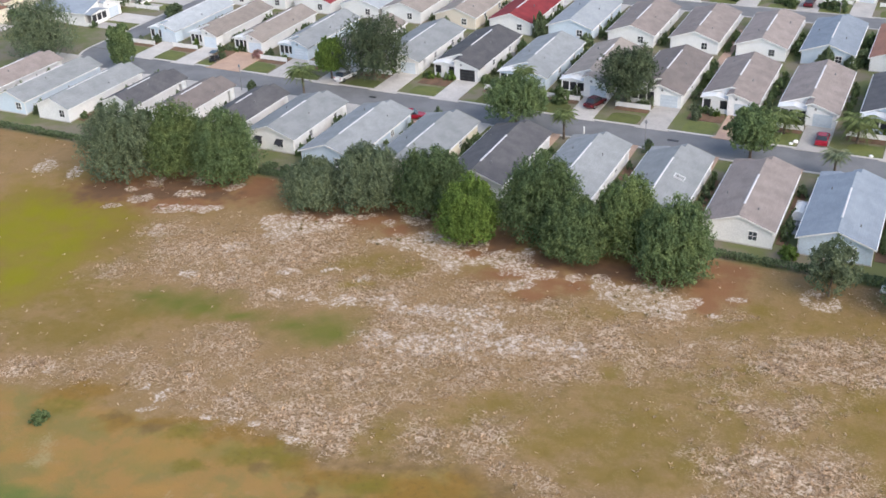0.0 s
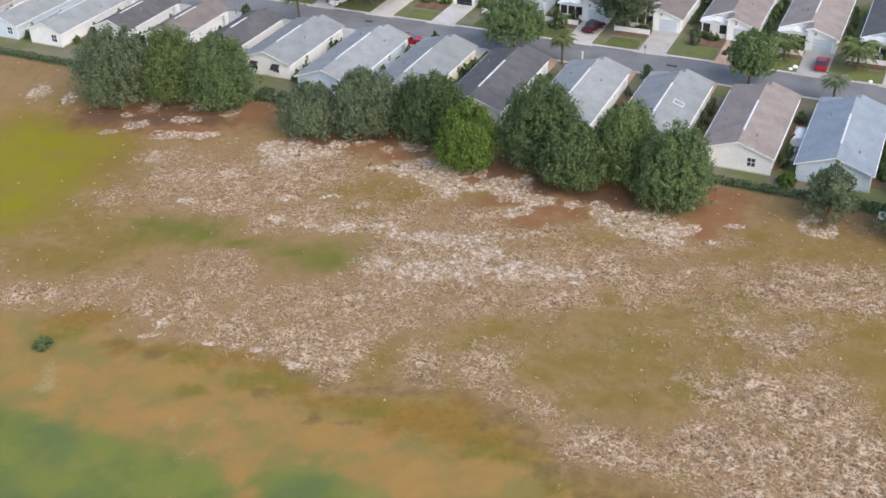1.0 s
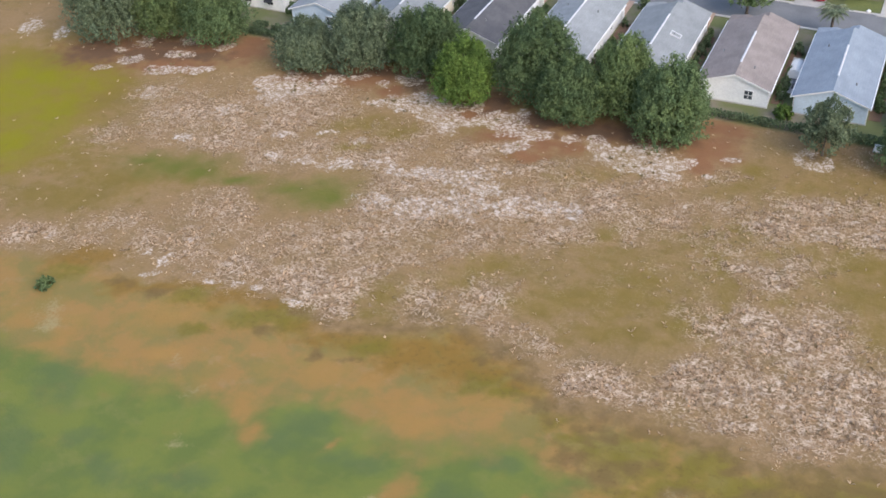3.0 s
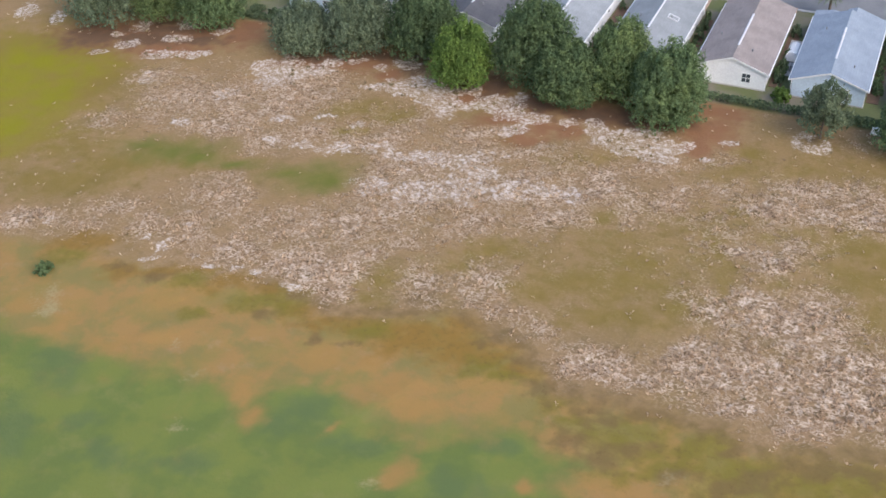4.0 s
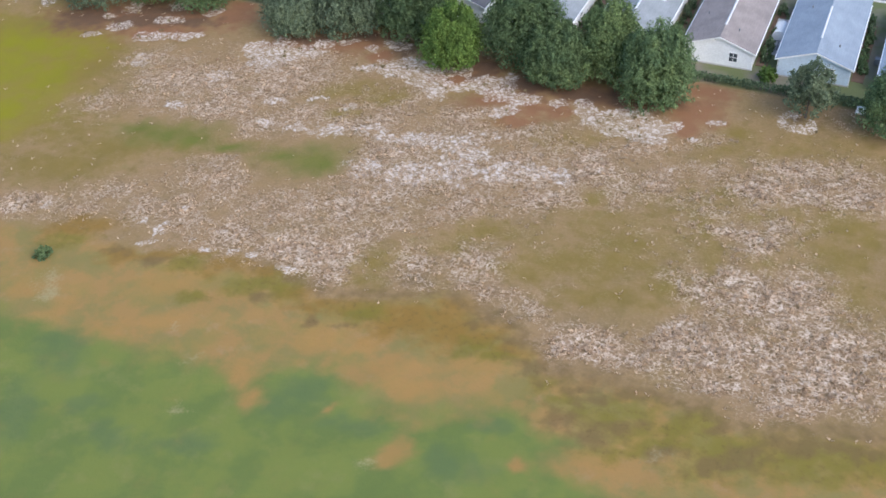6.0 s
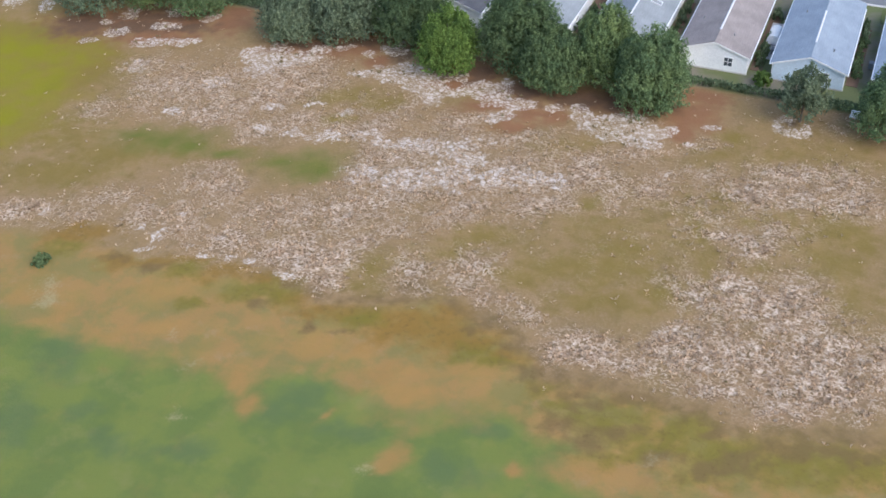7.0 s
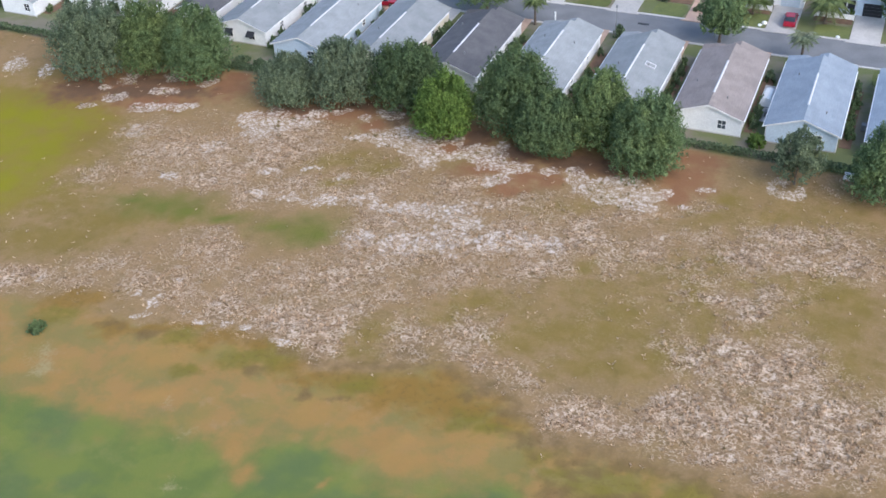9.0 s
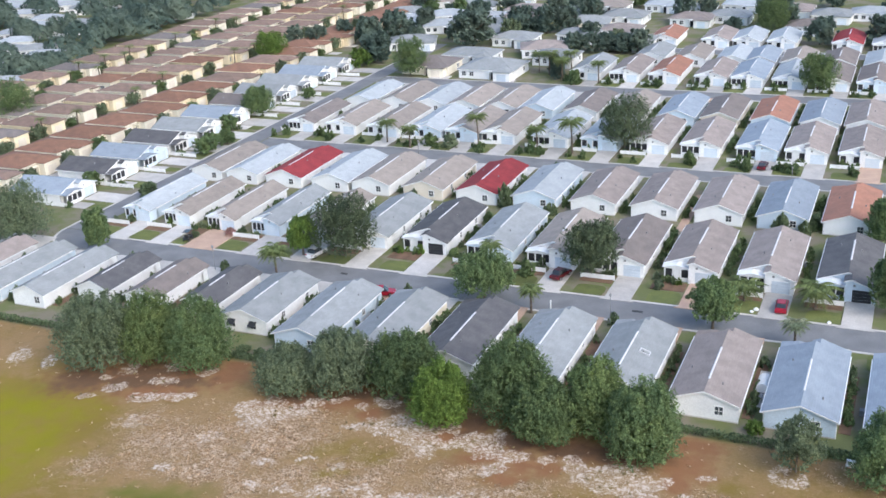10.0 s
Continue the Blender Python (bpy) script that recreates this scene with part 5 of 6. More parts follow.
# villas with rust tile roofs, in close rows
for x, y0, y1, step, deep in ((-189, 160, 430, 12.2, 12.0), (-212, 176, 430, 12.6, 11.0), (-226.5, 196, 445, 13.0, 10.4), (-250.5, 222, 470, 12.6, 11.5)):
    for i in range(int((y1 - y0) / step)):
        y = y0 + i * step
        near = x != -226.5
        roof = ("q" if hash_of(x + 1, y) < 0.9 else "e") if x == -189 else "e" if hash_of(x + 1, y) < 0.65 else "q" if hash_of(x, y + 2) < 0.75 else "k"
        hip_house(x + 3 * (hash_of(x, y) - 0.5), y, (10.2 if x == -189 else 8.9) if near else 9.0 + (i % 2), deep, roof, "y" if hash_of(y, x) > 0.5 else "c", 90 if near else -90, True, 3.1, "rust-roofed villas", 0.28)
        out = 1 if near else -1
        slab("driveway", min(x + out * (deep / 2 + 2.3), x + out * (deep / 2 + 6)), max(x + out * (deep / 2 + 2.3), x + out * (deep / 2 + 6)), y + 1.0 * out - 1.8, y + 1.0 * out + 1.8, 0.06, CONCRETE, "pale driveway before a villa", "driveway")
        if x != -189 and hash_of(y, 9) > 0.35:
            palm(x + out * (deep / 2 + 3.2), y - 5.2, 4 + 2.5 * hash_of(y, 4), 1.9, PALM, int(y), "slender palm in a villa garden", 14)
        if hash_of(y, 3) > 0.15:
            far_tree(x + out * (deep / 2 + 1.5 + 2 * hash_of(y, 1)), y + 6.4, 2.2 + 2 * hash_of(x, y * 2), 3.0 + 2.0 * hash_of(y * 3, x), i, OAK_GREY if i % 3 else OAK, "small garden tree between the villas")
for x in (-200.0, -237.5):
    slab("road", x - 2.9, x + 2.9, 165, 470, 0.03, CONCRETE, "pale concrete lane between the villas", "road")

# broad houses of the far streets
for x, y, w, l, roof, wall, turn in ((-115, 301, 17, 13.5, "g", "w", 0), (-135.5, 302, 15, 12, "k", "c", 0), (-128, 317, 16, 10, "g", "w", 0), (-109, 330, 14, 11, "t", "w", 20), (-107, 374, 15, 11, "g", "c", 10), (-97, 388, 15, 11, "g", "w", 0),
                                     (-140, 366, 16, 10, "g", "w", 15), (-137, 396, 15, 10, "t", "w", 0), (-174, 368, 15, 11, "w", "w", 30), (-164, 381, 14, 10, "w", "w", 30), (-84, 345, 14, 11, "g", "w", 0)):
    hip_house(x, y, w, l, roof, wall, turn)
for x, y, w, l, roof, wall, turn in ((-156, 333, 15, 10, 'g', 'w', 20), (-123, 344, 14, 10, 'g', 'w', 0), (-146, 378, 15, 10, 'w', 'w', 20), (-160, 402, 15, 10, 'g', 'w', 20), (-92, 362, 13, 10, 't', 'w', 0), (-118, 392, 14, 10, 'w', 'w', 0), (-177, 410, 15, 10, 'n', 'w', 25), (-150, 420, 15, 10, 'g', 'w', 15), (-60, 415, 14, 10, 'w', 'w', 0), (-101, 319, 13, 9.5, 'g', 'w', 0), (-157, 362, 14, 10, 'w', 'w', 20), (-134, 377, 14, 10, 't', 'w', 10), (-104, 353, 13, 9, 'g', 'w', 0), (-182, 385, 15, 10, 'g', 'w', 25), (-75, 403, 13, 10, 'g', 'w', 0)):
    hip_house(x, y, w, l, roof, wall, turn)
for x, y, w, l, roof, wall, turn in ((-73, 386, 14, 10, "t", "w", 0), (-61, 393, 14, 10, "g", "w", 0), (-42, 407, 14, 10, "t", "w", 0), (-33, 377, 14, 10, "k", "w", 0), (-15, 403, 14, 10, "w", "w", 0), (-28, 398, 13, 10, "g", "w", 0),
                                     (-88, 412, 14, 10, "w", "w", 0), (-125, 412, 15, 10, "g", "w", 10), (-3, 380, 14, 10, "w", "w", 0), (-108, 408, 14, 10, "n", "w", 0)):
    hip_house(x, y, w, l, roof, wall, turn)
for x, y in ((-136, 354),):
    hip_house(x, y, 13, 9.5, "wgt"[int(3 * hash_of(x, y))], "w", 25 * hash_of(y, x))
CLEARINGS = [(-371, 372), (-350, 361), (-360, 382), (-320, 323), (-298, 295), (-323, 337), (-356, 388), (-276, 274), (-332, 377), (-331, 394), (-259, 253), (-300, 375), (-310, 344), (-306, 309), (-309, 331), (-297, 340), (-287, 299), (-276, 290), (-376, 382), (-346, 383), (-331, 388), (-280, 373), (-330, 352), (-350, 330), (-320, 300)]
for x, y in CLEARINGS:
    hip_house(x, y, 12, 8.5, "w" if hash_of(x, y) > 0.4 else "g", "w", 30, False, 2.7, "houses in the woods")

for x, y0, y1 in ((-109, 291.5, 295), (-129.5, 291.5, 296), (-122, 306, 311.5), (-98, 311, 314)):
    slab("driveway", x - 3.2, x + 3.2, y0, y1, 0.07, CONCRETE, "pale driveway before a broad house", "driveway")

slab("driveway", -160.5, -150.0, 146.0, 152.6, 0.055, CONCRETE, "pale concrete apron at the bend of the street", "driveway")
slab("garden_path", -37.0, -35.4, 187.6, 208.5, 0.07, PAVER, "pinkish paver path between two houses", "path")

# a patio between two houses
slab("patio", -14.7, -12.6, 128.5, 138.5, 0.08, CONCRETE, "pale concrete patio between two houses", "patio")
cover_box = tagged(new("patio_cover"), "white arched canvas cover on the patio", "cover")
cover_box.matrix_basis = pose(-13.7, 132.2, 0.08)
part("canvas", prism(bmesh.new(), [(-0.8, 0), (0.8, 0), (0.8, 0.8), (0.5, 1.25), (0, 1.4), (-0.5, 1.25), (-0.8, 0.8)], 0, 3.2), TRIM, cover_box)
part("base_rail", box(bmesh.new(), -0.9, 0.9, -0.1, 3.3, 0, 0.12, 0.03), PIPE, cover_box)

# ---- trees beside the field ----
dense = "dense dark green oak at the edge of the field"
for i, (x, y, h, w, mat, low) in enumerate([(-106.2, 111.8, 11.2, 11.2, OAK_GREY, 0.15), (-98.6, 115.2, 11.0, 9.4, OAK_LIGHT, 0.15), (-91.4, 116.6, 10.4, 9.6, OAK, 0.15), (-75.2, 114.0, 6.4, 8.2, OAK_GREY, 0.15),
                                            (-68.0, 116.6, 8.6, 9.2, OAK_GREY, 0.15), (-58.8, 118.2, 8.8, 10.2, OAK_DARK, 0.15), (-51.2, 112.4, 8.9, 7.8, BRIGHT, 0.15), (-43.0, 116.6, 11.4, 10.8, OAK_DARK, 0.15),
                                            (-37.4, 112.8, 8.0, 8.2, OAK, 0.15), (-31.6, 115.8, 10.6, 8.2, OAK_LIGHT, 0.15), (-25.0, 112.6, 10.4, 9.2, OAK, 0.15)]):
    tree(x, y, h, w, mat, 40 + i, dense if mat != BRIGHT else "bright green young tree standing before the oaks", low, 0.165, 36000, lobes=64, point=0.3 if mat == BRIGHT else 0.0, group="trees at the field's edge")
tree(-7.4, 115.0, 7.4, 6.4, OAK_GREY, 61, "slender sparse tree in a ring of sand", 1.0, 0.17, 9000, 0.2, 26, 0.12)
tree(2.6, 115.3, 9.0, 8.6, OAK, 62, dense, 0.2, 0.17, 26000, lobes=36, group="trees at the field's edge")
hedge(-150, 12, 118.9, 120.0, 0.95, 5)

# ---- trees of the streets ----
street_oak = "round-headed street tree with a dark crown"
for i, (x, y, h, w, mat, low) in enumerate([(-59.5, 149.3, 6.9, 9.4, OAK, 2.2), (-90.5, 160.0, 9.4, 12.5, OAK_DUSK, 1.6), (-45.7, 163.5, 8.6, 9.4, OAK_DUSK, 1.8), (-23.3, 149.6, 7.2, 6.2, OAK, 1.6),
                                            (-58.5, 235.0, 10.6, 12.0, OAK_DUSK, 1.8), (-139, 293.5, 10, 10, OAK, 1.2), (-23, 297.5, 9, 9.4, OAK, 1.2), (-156.0, 149.4, 9.6, 12, OAK_GREY, 1.0), (-137.8, 150.0, 7.0, 4.6, OAK, 0.8),
                                            (-45, 375, 10, 12, OAK, 1), (-98, 158.0, 6.4, 5.0, BRIGHT, 1.6), (0.5, 162, 8.5, 6, OAK, 1), (-1.5, 190.5, 8, 6, OAK, 0.8), (-160.5, 243, 6.4, 8.4, OAK, 1.2), (-193, 303, 9, 10, BRIGHT, 0.8), (-226, 222, 10, 13, OAK, 0.15)]):
    tree(x, y, h, w, mat, 80 + i, street_oak, low, 0.21, 16000, 0.03, 40, 0.2, -1.2, group="street trees")
for i, (x, y, h, s, mat) in enumerate([(-97.2, 147.4, 5.4, 3.0, PALM), (-50.8, 147.0, 4.0, 2.2, PALM), (-11.3, 147.2, 3.7, 2.1, FROND_PALE), (-9.8, 160.6, 3.4, 3.4, PALM), (-20.4, 160.6, 3.0, 2.9, PALM), (-114.8, 227.6, 5.2, 2.7, PALM),
                                       (-107.4, 224.6, 5.0, 2.5, PALM), (-69.2, 229.6, 7.4, 3.4, PALM), (-77.8, 230.4, 5.2, 2.7, PALM), (-92.4, 230.6, 7.0, 2.9, PALM), (-62.5, 160.0, 5.4, 2.2, PALM), (-81.5, 295.5, 6, 2.6, PALM), (-92.5, 296.5, 6, 2.8, PALM), (-98.5, 303, 6.4, 3.0, PALM), (-102.5, 306, 5.6, 2.8, PALM), (-95.5, 302, 5, 2.6, PALM), (-93.5, 309, 5.5, 2.8, PALM)]):
    palm(x, y, h, s, mat, 130 + i, "feathery palm beside the street" if mat is PALM else "pale drooping palm in a front yard")

for i, (x, y, h, w) in enumerate([(-159, 310, 9, 13), (-173, 334, 9, 10), (-166, 342, 10, 12), (-157, 338, 6, 7), (-164, 361, 8, 9), (-136, 337, 11, 16), (-150, 379, 8, 10), (-127, 361, 9, 11), (-119, 363, 9, 10),
                                  (-112, 366, 8, 9), (-122, 384, 9, 10), (-110, 386, 8, 9), (-77, 390, 9, 8), (-44, 384, 12, 15), (-198, 326, 7, 7), (-190, 328, 7, 8), (-186, 341, 7, 7)]):
    far_tree(x, y, h, w, i)
for i, (x, y, h, w) in enumerate([(-100, 334, 6, 7), (-95, 335, 6, 7), (-90, 336, 6, 7), (-85, 336, 6, 7), (-80, 336, 7, 8), (-28, 357, 8, 9), (-10, 360, 9, 10), (-8, 415, 10, 13), (-70, 397, 7, 7), (-145, 400, 8, 9),
                                  (-180, 395, 9, 10), (-57, 372, 5, 6), (-100, 352, 6, 7), (-97, 306, 5, 5), (-94.5, 298.5, 3.5, 4.5), (-30, 424, 9, 11), (-120, 404, 8, 9)]):
    far_tree(x, y, h, w, i + 1)
far_tree(-160, 302, 5.5, 7, 2, BRIGHT, "light green garden tree beside the side street", "garden trees")
for i, (x, y, h, w) in enumerate([(-165, 181, 3, 5), (-153.9, 208, 3.8, 4.8), (-154.3, 212.6, 3.8, 4.8), (-153.4, 217, 3.5, 4.4), (-160, 228, 4, 5), (-156, 262, 3, 4), (-181, 262, 3, 2.6), (-140, 208, 3, 3), (-88, 293, 4, 4)]):
    far_tree(x, y, h, w, i, OAK, "rounded garden tree beside the side street", "garden trees")


def woods(seed):
    """The wooded land beyond the villas: one mass of crowns, haze in their colour."""
    rng = np.random.default_rng(seed)
    pts, nrm, n = [], [], 0
    for i in range(820):
        y = rng.uniform(215, 560)
        x = -259 - 0.09 * (y - 268) - rng.random() ** 1.3 * 240
        if any((x - a) ** 2 + (y - b) ** 2 < 70 for a, b in CLEARINGS):
            continue
        r, h = rng.uniform(3.2, 6.2), rng.uniform(6, 11)
        n = 620
        v = rng.normal(size=(n, 3))
        v /= np.linalg.norm(v, axis=1, keepdims=True)
        v[:, 2] = np.abs(v[:, 2])
        turn = np.arctan2(v[:, 1], v[:, 0])
        bulge = (0.9 + 0.14 * rng.random(n)) * (1 + 0.13 * np.sin(3 * turn + i) * (1 - v[:, 2]) + 0.10 * np.sin(5 * turn + 7 * v[:, 2] + 2 * i))
        pts.append(np.array([x, y, h * 0.35]) + v * np.array([r, r, h * 0.65]) * bulge[:, None])
        nrm.append(v + 0.28 * rng.normal(size=(n, 3)))
    pts, nrm = np.concatenate(pts), np.concatenate(nrm)
    nrm /= np.linalg.norm(nrm, axis=1, keepdims=True)
    return tagged(link("woods", raw_mesh("woods", *leaf_quads(pts, nrm, 0.8, rng, 1.3)), FAR_LEAF_HAZED), "dense dark woods beyond the villas", "woods", kind="stuff")


woods(17)
dice = random.Random(77)
for i in range(26):
    x, y = dice.uniform(-185, 10), dice.uniform(338, 450)
    if not (-86 < x < 10 and y < 368):
        s = dice.uniform(4.5, 8)
        far_tree(x, y, s * dice.uniform(0.8, 1.0), s, i, (FAR_LEAF_HAZED, OAK, OAK_GREY)[i % 3])


# ---- yard walls, lamps, boxes, vehicles ----
def vehicle(x, y, turn, paint, label, tall=1.5, long=4.5):
    car = tagged(new("car"), label, "car", "parked cars")
    car.matrix_basis = pose(x, y, 0.11, 0, 0, turn)
    h = long / 2
    bm = bmesh.new()
    prism(bm, [(-h, 0.35), (-h + 0.1, 0.25), (h - 0.1, 0.25), (h, 0.4), (h - 0.05, 0.72), (h - 1.15, 0.88), (-h + 0.75, 0.92), (-h + 0.05, 0.85)], -0.87, 0.87)
    bmesh.ops.bevel(bm, geom=bm.edges[:], offset=0.06, segments=2, affect="EDGES")
    part("body", bm, PAINTS[paint], car)
    bm = bmesh.new()
    prism(bm, [(-h + 0.55, 0.88), (h - 1.2, 0.86), (h - 1.95, tall), (-h + 1.0, tall)], -0.76, 0.76)
    for v in bm.verts:
        if v.co.z > 1.2:
            v.co.y *= 0.84
    bmesh.ops.bevel(bm, geom=bm.edges[:], offset=0.05, segments=2, affect="EDGES")
    part("cabin", bm, GLASS, car, "dark glazed cabin")
    part("roof_panel", box(bmesh.new(), -h + 1.05, h - 2.0, -0.6, 0.6, tall - 0.01, tall + 0.05, 0.02), PAINTS[paint], car)
    for s in (-1, 1):
        for px in (-h + 0.85, h - 0.9):
            wheel = part("tyre", tube(bmesh.new(), [(px, s * 0.72, 0.32), (px, s * 0.9, 0.32)], [0.32, 0.32], 16), RUBBER, car)
            part("rim", tube(bmesh.new(), [(px, s * 0.88, 0.32), (px, s * 0.915, 0.32)], [0.2, 0.19], 12), CHROME, wheel)
        part("headlight", box(bmesh.new(), h - 0.12, h + 0.01, s * 0.6 - 0.17, s * 0.6 + 0.17, 0.58, 0.7, 0.02), LAMP_GLASS, car)
        part("tail_light", box(bmesh.new(), -h - 0.01, -h + 0.1, s * 0.65 - 0.14, s * 0.65 + 0.14, 0.66, 0.8, 0.02), PAINTS["red"], car)
        part("mirror", box(bmesh.new(), h - 1.6, h - 1.45, s * 0.95 - 0.1, s * 0.95 + 0.1, 0.88, 1.0, 0.02), PAINTS[paint], car)
    return car


vehicle(-50.6, 161.6, 75, "maroon", "dark red parked hatchback on a driveway", 1.6)
vehicle(-14.6, 159.2, 92, "red", "bright red parked car on a driveway", 1.45)
vehicle(-76.3, 146.2, 20, "red", "bright red car parked beside a house", 1.5)
vehicle(-95.6, 158.6, 80, "white", "white parked car under a street tree", 1.6)
vehicle(-27.2, 228.6, 88, "maroon", "dark maroon parked car on a driveway", 1.5)


def street_lamp(x, y, h=4.2):
    s = tagged(new("street_lamp"), "slim dark street lamp beside the kerb", "street lamp")
    s.matrix_basis = pose(x, y, 0)
    part("pole", tube(bmesh.new(), [(0, 0, 0), (0, 0, 0.5), (0, 0, h)], [0.11, 0.07, 0.055], 8), PIPE, s)
    part("head", tube(bmesh.new(), [(0, 0, h), (0, 0, h + 0.12), (0, 0, h + 0.42), (0, 0, h + 0.55)], [0.1, 0.2, 0.17, 0.03], 10), PIPE, s)
    return s


for x, y in ((-38.3, 147.5), (-101.5, 216.6), (-20, 216.6), (-110, 147.5)):
    street_lamp(x, y)
slab("storm_drain", -36.1, -34.4, 151.9, 152.5, 0.06, SCREEN, "dark iron storm drain grate in the street", "drain")
slab("storm_drain", -87.5, -86.2, 152.2, 152.8, 0.06, SCREEN, "dark iron storm drain grate in the street", "drain")

for row, rear, length in ((ROW_B, 184.5, 17.2), (ROW_D, 253.5, 17.2), (ROW_F, 317.5, 17.0)):
    for x, roof, wall in row:
        front = rear - length - 2.4
        wide = 4.5 if x == -120.4 else 2.1
        if rear == 184.5:
            slab("garden_bed", x - 5.7, x - 0.2 - wide + 2.1, 161.3, 164.6, 0.06, MULCH, "brown mulch bed with shrubs before a house", "garden bed")
        if hash_of(x, 31) > 0.25:
            yard_wall(x - 5.8, x - 0.1 - wide + 2.1, front - 2.6 + 0.8 * hash_of(x, 8))
        for k in range(6):
            if hash_of(x + k, rear) > 0.3:
                w = 0.8 + 0.9 * hash_of(k, x)
                bush(x - 5.4 + k * 0.95, front - 1.2 + 1.6 * hash_of(k, rear + x), w, w * (0.8 + 0.5 * hash_of(x, k)), (HEDGE, OAK, BRIGHT, OAK_GREY)[int(4 * hash_of(x * 3, k))], k)
for row, rear in ((ROW_A, 123.6), (ROW_B, 167.3)):
    for x, roof, wall in row:
        half = 3.2 if x < -95 else HALF
        for k in range(12):
            if hash_of(x + k, rear * 2) > 0.3 and k * 1.35 > SET_BACK.get(x, 0.0) - 2:
                w = 1.0 + 0.8 * hash_of(k, x + 9)
                bush(x + half + 0.85 + 0.4 * hash_of(k, x), rear + 2.2 + k * 1.35 + 0.6 * hash_of(x, k), w, w * (0.9 + 0.6 * hash_of(x, k)), (HEDGE, OAK)[k % 2], k)
for row, rear, step in ((ROW_C, 193.0, 2.1), (ROW_D, 237.0, 2.1), (ROW_E, 257.5, 2.6)):
    for x, roof, wall in row:
        for k in range(7):
            if hash_of(x + k, rear * 3) > 0.4:
                w = 1.1 + 0.9 * hash_of(k, x + rear)
                bush(x + half_of(x, rear) + 1.1 + 0.5 * hash_of(k, x), rear + 1.0 + k * step + hash_of(x, k), w, w * (0.9 + 0.7 * hash_of(x, k)), (HEDGE, OAK, HEDGE)[k % 3], k)
for row, kerb in ((ROW_D, 224.2), (ROW_F, 291.5)):
    for x, roof, wall in row:
        for k in range(4):
            if hash_of(x * 2 + k, kerb) > 0.35:
                w = 1.2 + 1.5 * hash_of(k + 5, x)
                bush(x - 5.2 + 1.5 * k + hash_of(x, k + kerb), kerb + 1.0 + 4.2 * hash_of(k, x - kerb), w, w * (0.8 + 0.7 * hash_of(x, k)), (HEDGE, OAK, OAK_GREY)[int(3 * hash_of(x * 3, k))], k)
for x, y, w, h, mat in ((-13.2, 122.2, 2.2, 2.0, BRIGHT), (-71.5, 191.8, 3.2, 5.4, HEDGE), (-18.6, 190.3, 3.6, 4.6, HEDGE), (-91.1, 191.4, 2.5, 2.4, HEDGE), (-61.7, 190.4, 2.8, 2.4, HEDGE), (-14.8, 191.8, 2.2, 3.0, HEDGE), (-103.7, 228.2, 4.0, 3.2, OAK), (-98.2, 227.2, 3.8, 3.8, OAK_GREY), (-147.4, 178.4, 4.6, 3.4, HEDGE), (-13.2, 195.6, 2.4, 3.0, HEDGE), (-13.0, 198.0, 2.2, 2.6, HEDGE), (-84.5, 121.4, 2.0, 1.2, HEDGE), (-87.5, 121.8, 2.4, 1.0, HEDGE), (-28.5, 159.2, 1.4, 1.3, HEDGE), (-56.5, 161.0, 3.0, 3.2, OAK), (-71.4, 165.2, 2.0, 1.8, OAK),
                        (-34, 161.5, 1.8, 2.0, OAK_GREY), (-69.5, 219, 1.6, 1.4, HEDGE), (-75.9, 61.6, 1.9, 1.5, OAK), (-97, 159, 1.6, 1.2, HEDGE), (-117.0, 163.2, 2.2, 1.7, BLOSSOM), (-123.6, 160.6, 1.9, 1.3, HEDGE), (-127.7, 147.3, 1.6, 1.8, HEDGE), (-107.6, 147.2, 1.8, 2.4, HEDGE), (-72.0, 147.0, 1.5, 2.6, HEDGE), (-37.4, 146.4, 1.8, 2.4, HEDGE)):
    bush(x, y, w, h, mat, int(w * 7), "pink flowering garden shrub" if mat is BLOSSOM else "rounded dark green garden shrub", full=w > 1.7)


join_far_shrubs()
utility = tagged(new("utility_box"), "small white utility box beside the hedge", "utility box")
utility.matrix_basis = pose(-1.6, 118.2, 0)
part("cabinet", box(bmesh.new(), -0.5, 0.5, -0.3, 0.3, 0.08, 0.75, 0.04), TRIM, utility)
part("plinth", box(bmesh.new(), -0.6, 0.6, -0.4, 0.4, -0.1, 0.08, 0.02), CONCRETE, utility)


post = tagged(new("marker_post"), "slim white painted post beside the street", "post")
post.matrix_basis = pose(-47.7, 147.3, 0)
part("shaft", box(bmesh.new(), -0.09, 0.09, -0.09, 0.09, 0, 2.3, 0.02), TRIM, post)
part("cap", box(bmesh.new(), -0.13, 0.13, -0.13, 0.13, 2.3, 2.4, 0.03), TRIM, post)
bin_ = tagged(new("refuse_bin"), "dark grey wheeled refuse bin beside the street", "bin")
bin_.matrix_basis = pose(-46.7, 147.4, 0)
part("body", box(bmesh.new(), -0.32, 0.32, -0.36, 0.36, 0.08, 1.0, 0.04), RUBBER, bin_)
part("lid", box(bmesh.new(), -0.35, 0.35, -0.40, 0.38, 1.0, 1.08, 0.03), PIPE, bin_)
for s_ in (-1, 1):
    part("wheel", tube(bmesh.new(), [(s_ * 0.28, 0.34, 0.1), (s_ * 0.34, 0.34, 0.1)], [0.1, 0.1], 12), RUBBER, bin_)


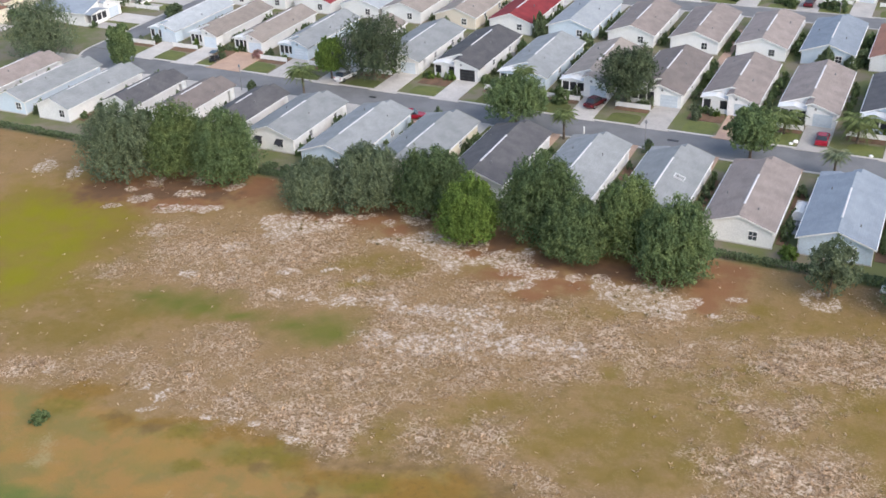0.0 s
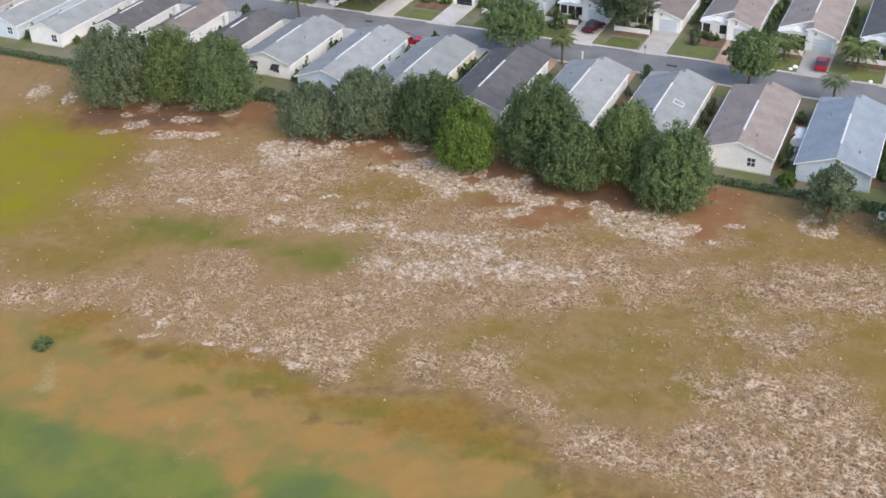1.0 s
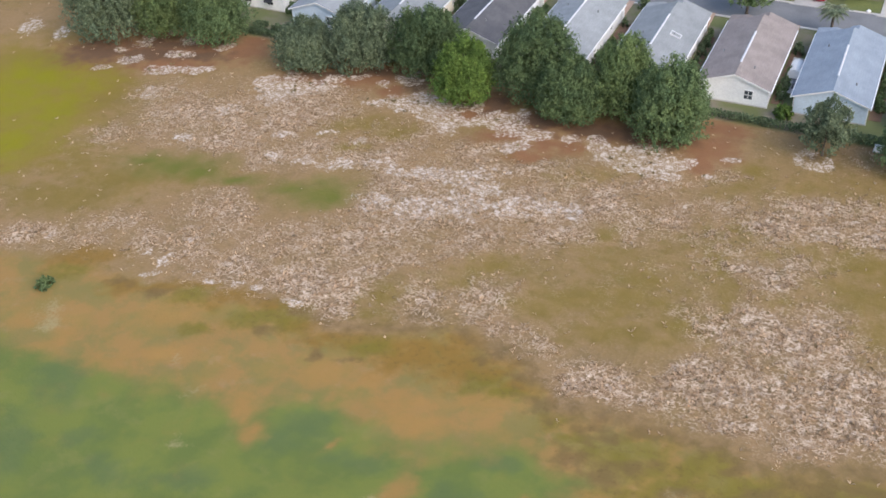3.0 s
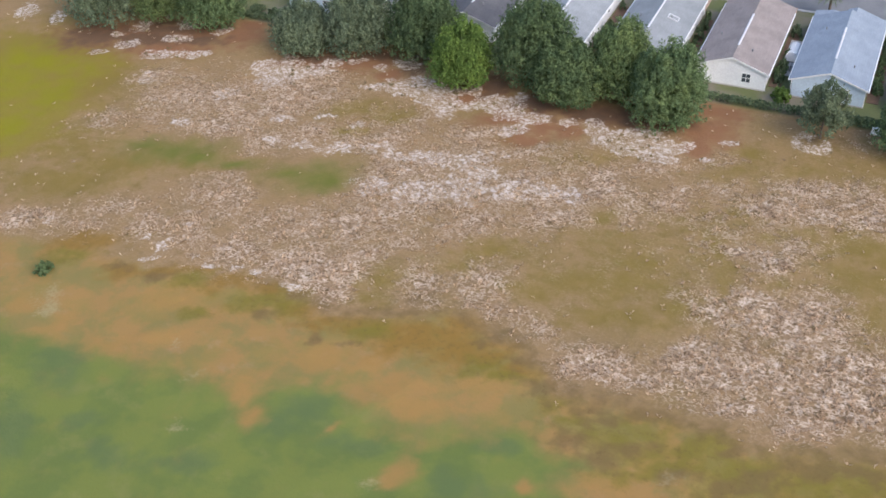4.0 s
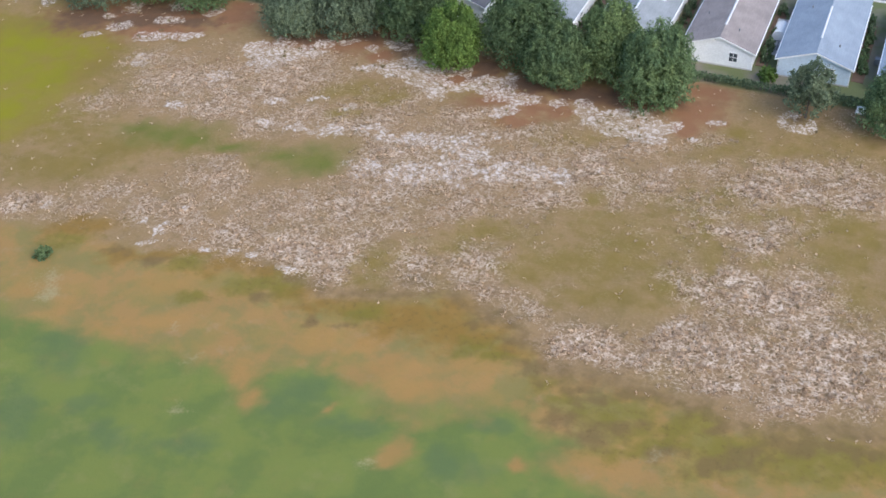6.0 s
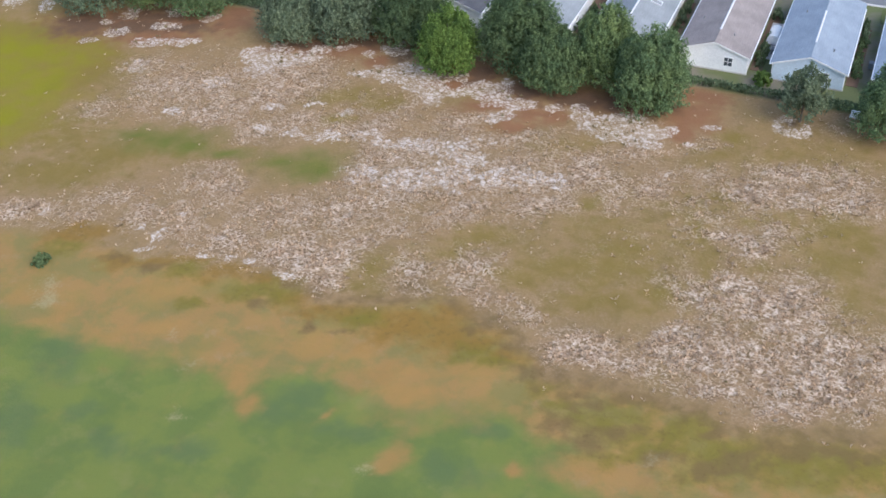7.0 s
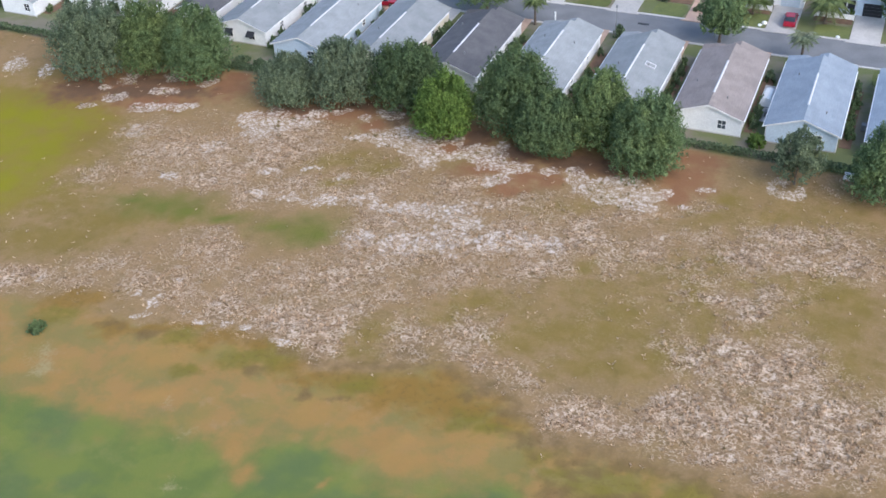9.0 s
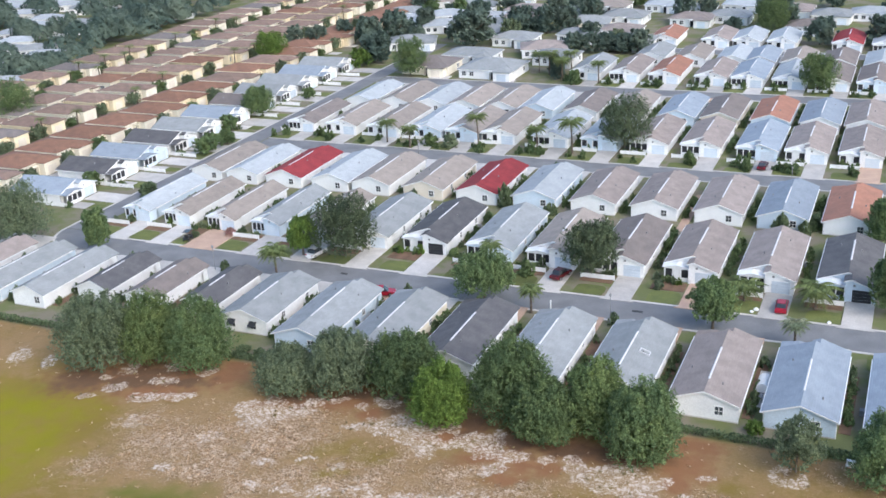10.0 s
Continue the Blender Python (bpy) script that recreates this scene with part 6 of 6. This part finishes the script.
def golf_cart(x, y, turn):
    """A small open two-seat cart under a flat canopy."""
    cart = tagged(new("golf_cart"), "dark golf cart parked on a paved driveway", "golf cart")
    cart.matrix_basis = pose(x, y, 0.11, 0, 0, turn)
    bm = bmesh.new()
    prism(bm, [(-1.2, 0.3), (1.1, 0.3), (1.2, 0.55), (0.75, 0.85), (0.5, 0.5), (-0.1, 0.5), (-0.15, 0.72), (-1.15, 0.78)], -0.55, 0.55)
    bmesh.ops.bevel(bm, geom=bm.edges[:], offset=0.04, segments=1, affect="EDGES")
    part("body", bm, PAINTS["dark"], cart)
    part("seat", box(bmesh.new(), -0.6, -0.1, -0.5, 0.5, 0.72, 0.85, 0.04), RUBBER, cart)
    part("backrest", box(bmesh.new(), -0.68, -0.56, -0.5, 0.5, 0.85, 1.2, 0.04), RUBBER, cart)
    part("canopy", box(bmesh.new(), -1.0, 0.75, -0.6, 0.6, 1.75, 1.83, 0.03), PAINTS["dark"], cart)
    for px in (-0.9, 0.65):
        for py in (-0.52, 0.52):
            part("strut", tube(bmesh.new(), [(px, py, 0.6), (px, py, 1.76)], [0.025, 0.025], 6), PIPE, cart)
            wheel = part("tyre", tube(bmesh.new(), [(px, py * 0.9, 0.22), (px, py * 1.15, 0.22)], [0.22, 0.22], 14), RUBBER, cart)
            part("rim", tube(bmesh.new(), [(px, py * 1.14, 0.22), (px, py * 1.18, 0.22)], [0.12, 0.11], 10), CHROME, wheel)


golf_cart(-123.6, 158.6, 100)


def garden_stone(x, y, size, seed):
    """A rounded pale boulder, sunk a little into the bed."""
    rng = random.Random(seed)
    bm = bmesh.new()
    bmesh.ops.create_icosphere(bm, subdivisions=2, radius=size / 2)
    for v in bm.verts:
        v.co *= rng.uniform(0.88, 1.08)
        v.co.z = max(-0.15, v.co.z * 0.7) + size * 0.2
    stone = tagged(link("garden_stone", mesh_of(bm), TRIM), "white painted boulder beside a driveway", "stone", "stones by the driveways")
    stone.matrix_basis = pose(x, y, 0.02, 0, 0, rng.uniform(0, 180))


for i, (x, y) in enumerate(((-18.7, 156.9), (-18.2, 157.8), (-7.4, 156.3), (-96.2, 157.0))):
    garden_stone(x, y, 0.65 + 0.15 * (i % 2), i)


# ---- grass tufts of the open field ----
def tufts(name, count, mat, seed, wanted, tall, wide, label):
    """Upright tufts of three blades each, thick where wanted(masks) is high, standing in winding clumps."""
    rng = np.random.default_rng(seed)
    p = rng.random((count * 5, 3)) * [150, 56, 0] + [-132, 62.5, 0]
    curl = np.abs(rough_noise(p[:, 0], p[:, 1], 0.8, seed + 3) - 0.5)
    want = wanted(ground_masks(p[:, 0], p[:, 1])) * np.clip(1.4 - curl * 14, 0.0, 1)
    p = p[rng.random(len(p)) < want][:count]
    p = np.repeat(p, 3, axis=0)
    k = len(p)
    turn, size = rng.random(k) * 2 * math.pi, 0.6 + 0.8 * rng.random(k)
    out = np.stack([np.cos(turn), np.sin(turn), np.zeros(k)], 1)
    side = np.stack([-np.sin(turn), np.cos(turn), np.zeros(k)], 1) * (wide * size)[:, None] / 2
    p = p + out * (wide * 0.5 * rng.random(k))[:, None]
    p[:, 2] = swell(p[:, 0], p[:, 1]) - 0.02
    rise = (tall * size)[:, None] * np.array([[0, 0, 1.0]])
    belly, tip = p + rise * 0.6 + out * (tall * 0.5 * size)[:, None], p + rise * 0.8 + out * (tall * 1.3 * size)[:, None]
    verts = np.stack([p, belly - side, tip, belly + side], 1).reshape(-1, 3)
    q = np.arange(k)[:, None] * 4
    faces = np.concatenate([q + [0, 1, 2], q + [0, 2, 3]], 1).reshape(-1, 3)
    return tagged(link(name, raw_mesh(name, verts, faces), mat), label, "grass", kind="stuff")


def bare(m):
    return 1 - np.clip(m["band"] + m["lots"] + m["yellow"] + 0.8 * m["green"] + 1.3 * m["sand"], 0, 1)


tufts("dry_grass", 40000, STRAW, 21, lambda m: bare(m) * (np.clip(m["pale"] - 0.16, 0, 1) ** 1.4 * 1.15 + 0.012), 0.2, 0.12, "pale dry grass tufts over sandy ground")
tufts("weeds", 5000, WEED, 22, lambda m: bare(m) * 0.4 * np.clip(m["pale"] - 0.3, 0, 1), 0.15, 0.12, "low brown weeds and thin grass")
tufts("sand_litter", 1400, WEED, 23, lambda m: m["sand"] * (1 - m["lots"]), 0.22, 0.26, "dark dry leaf litter on white sand")
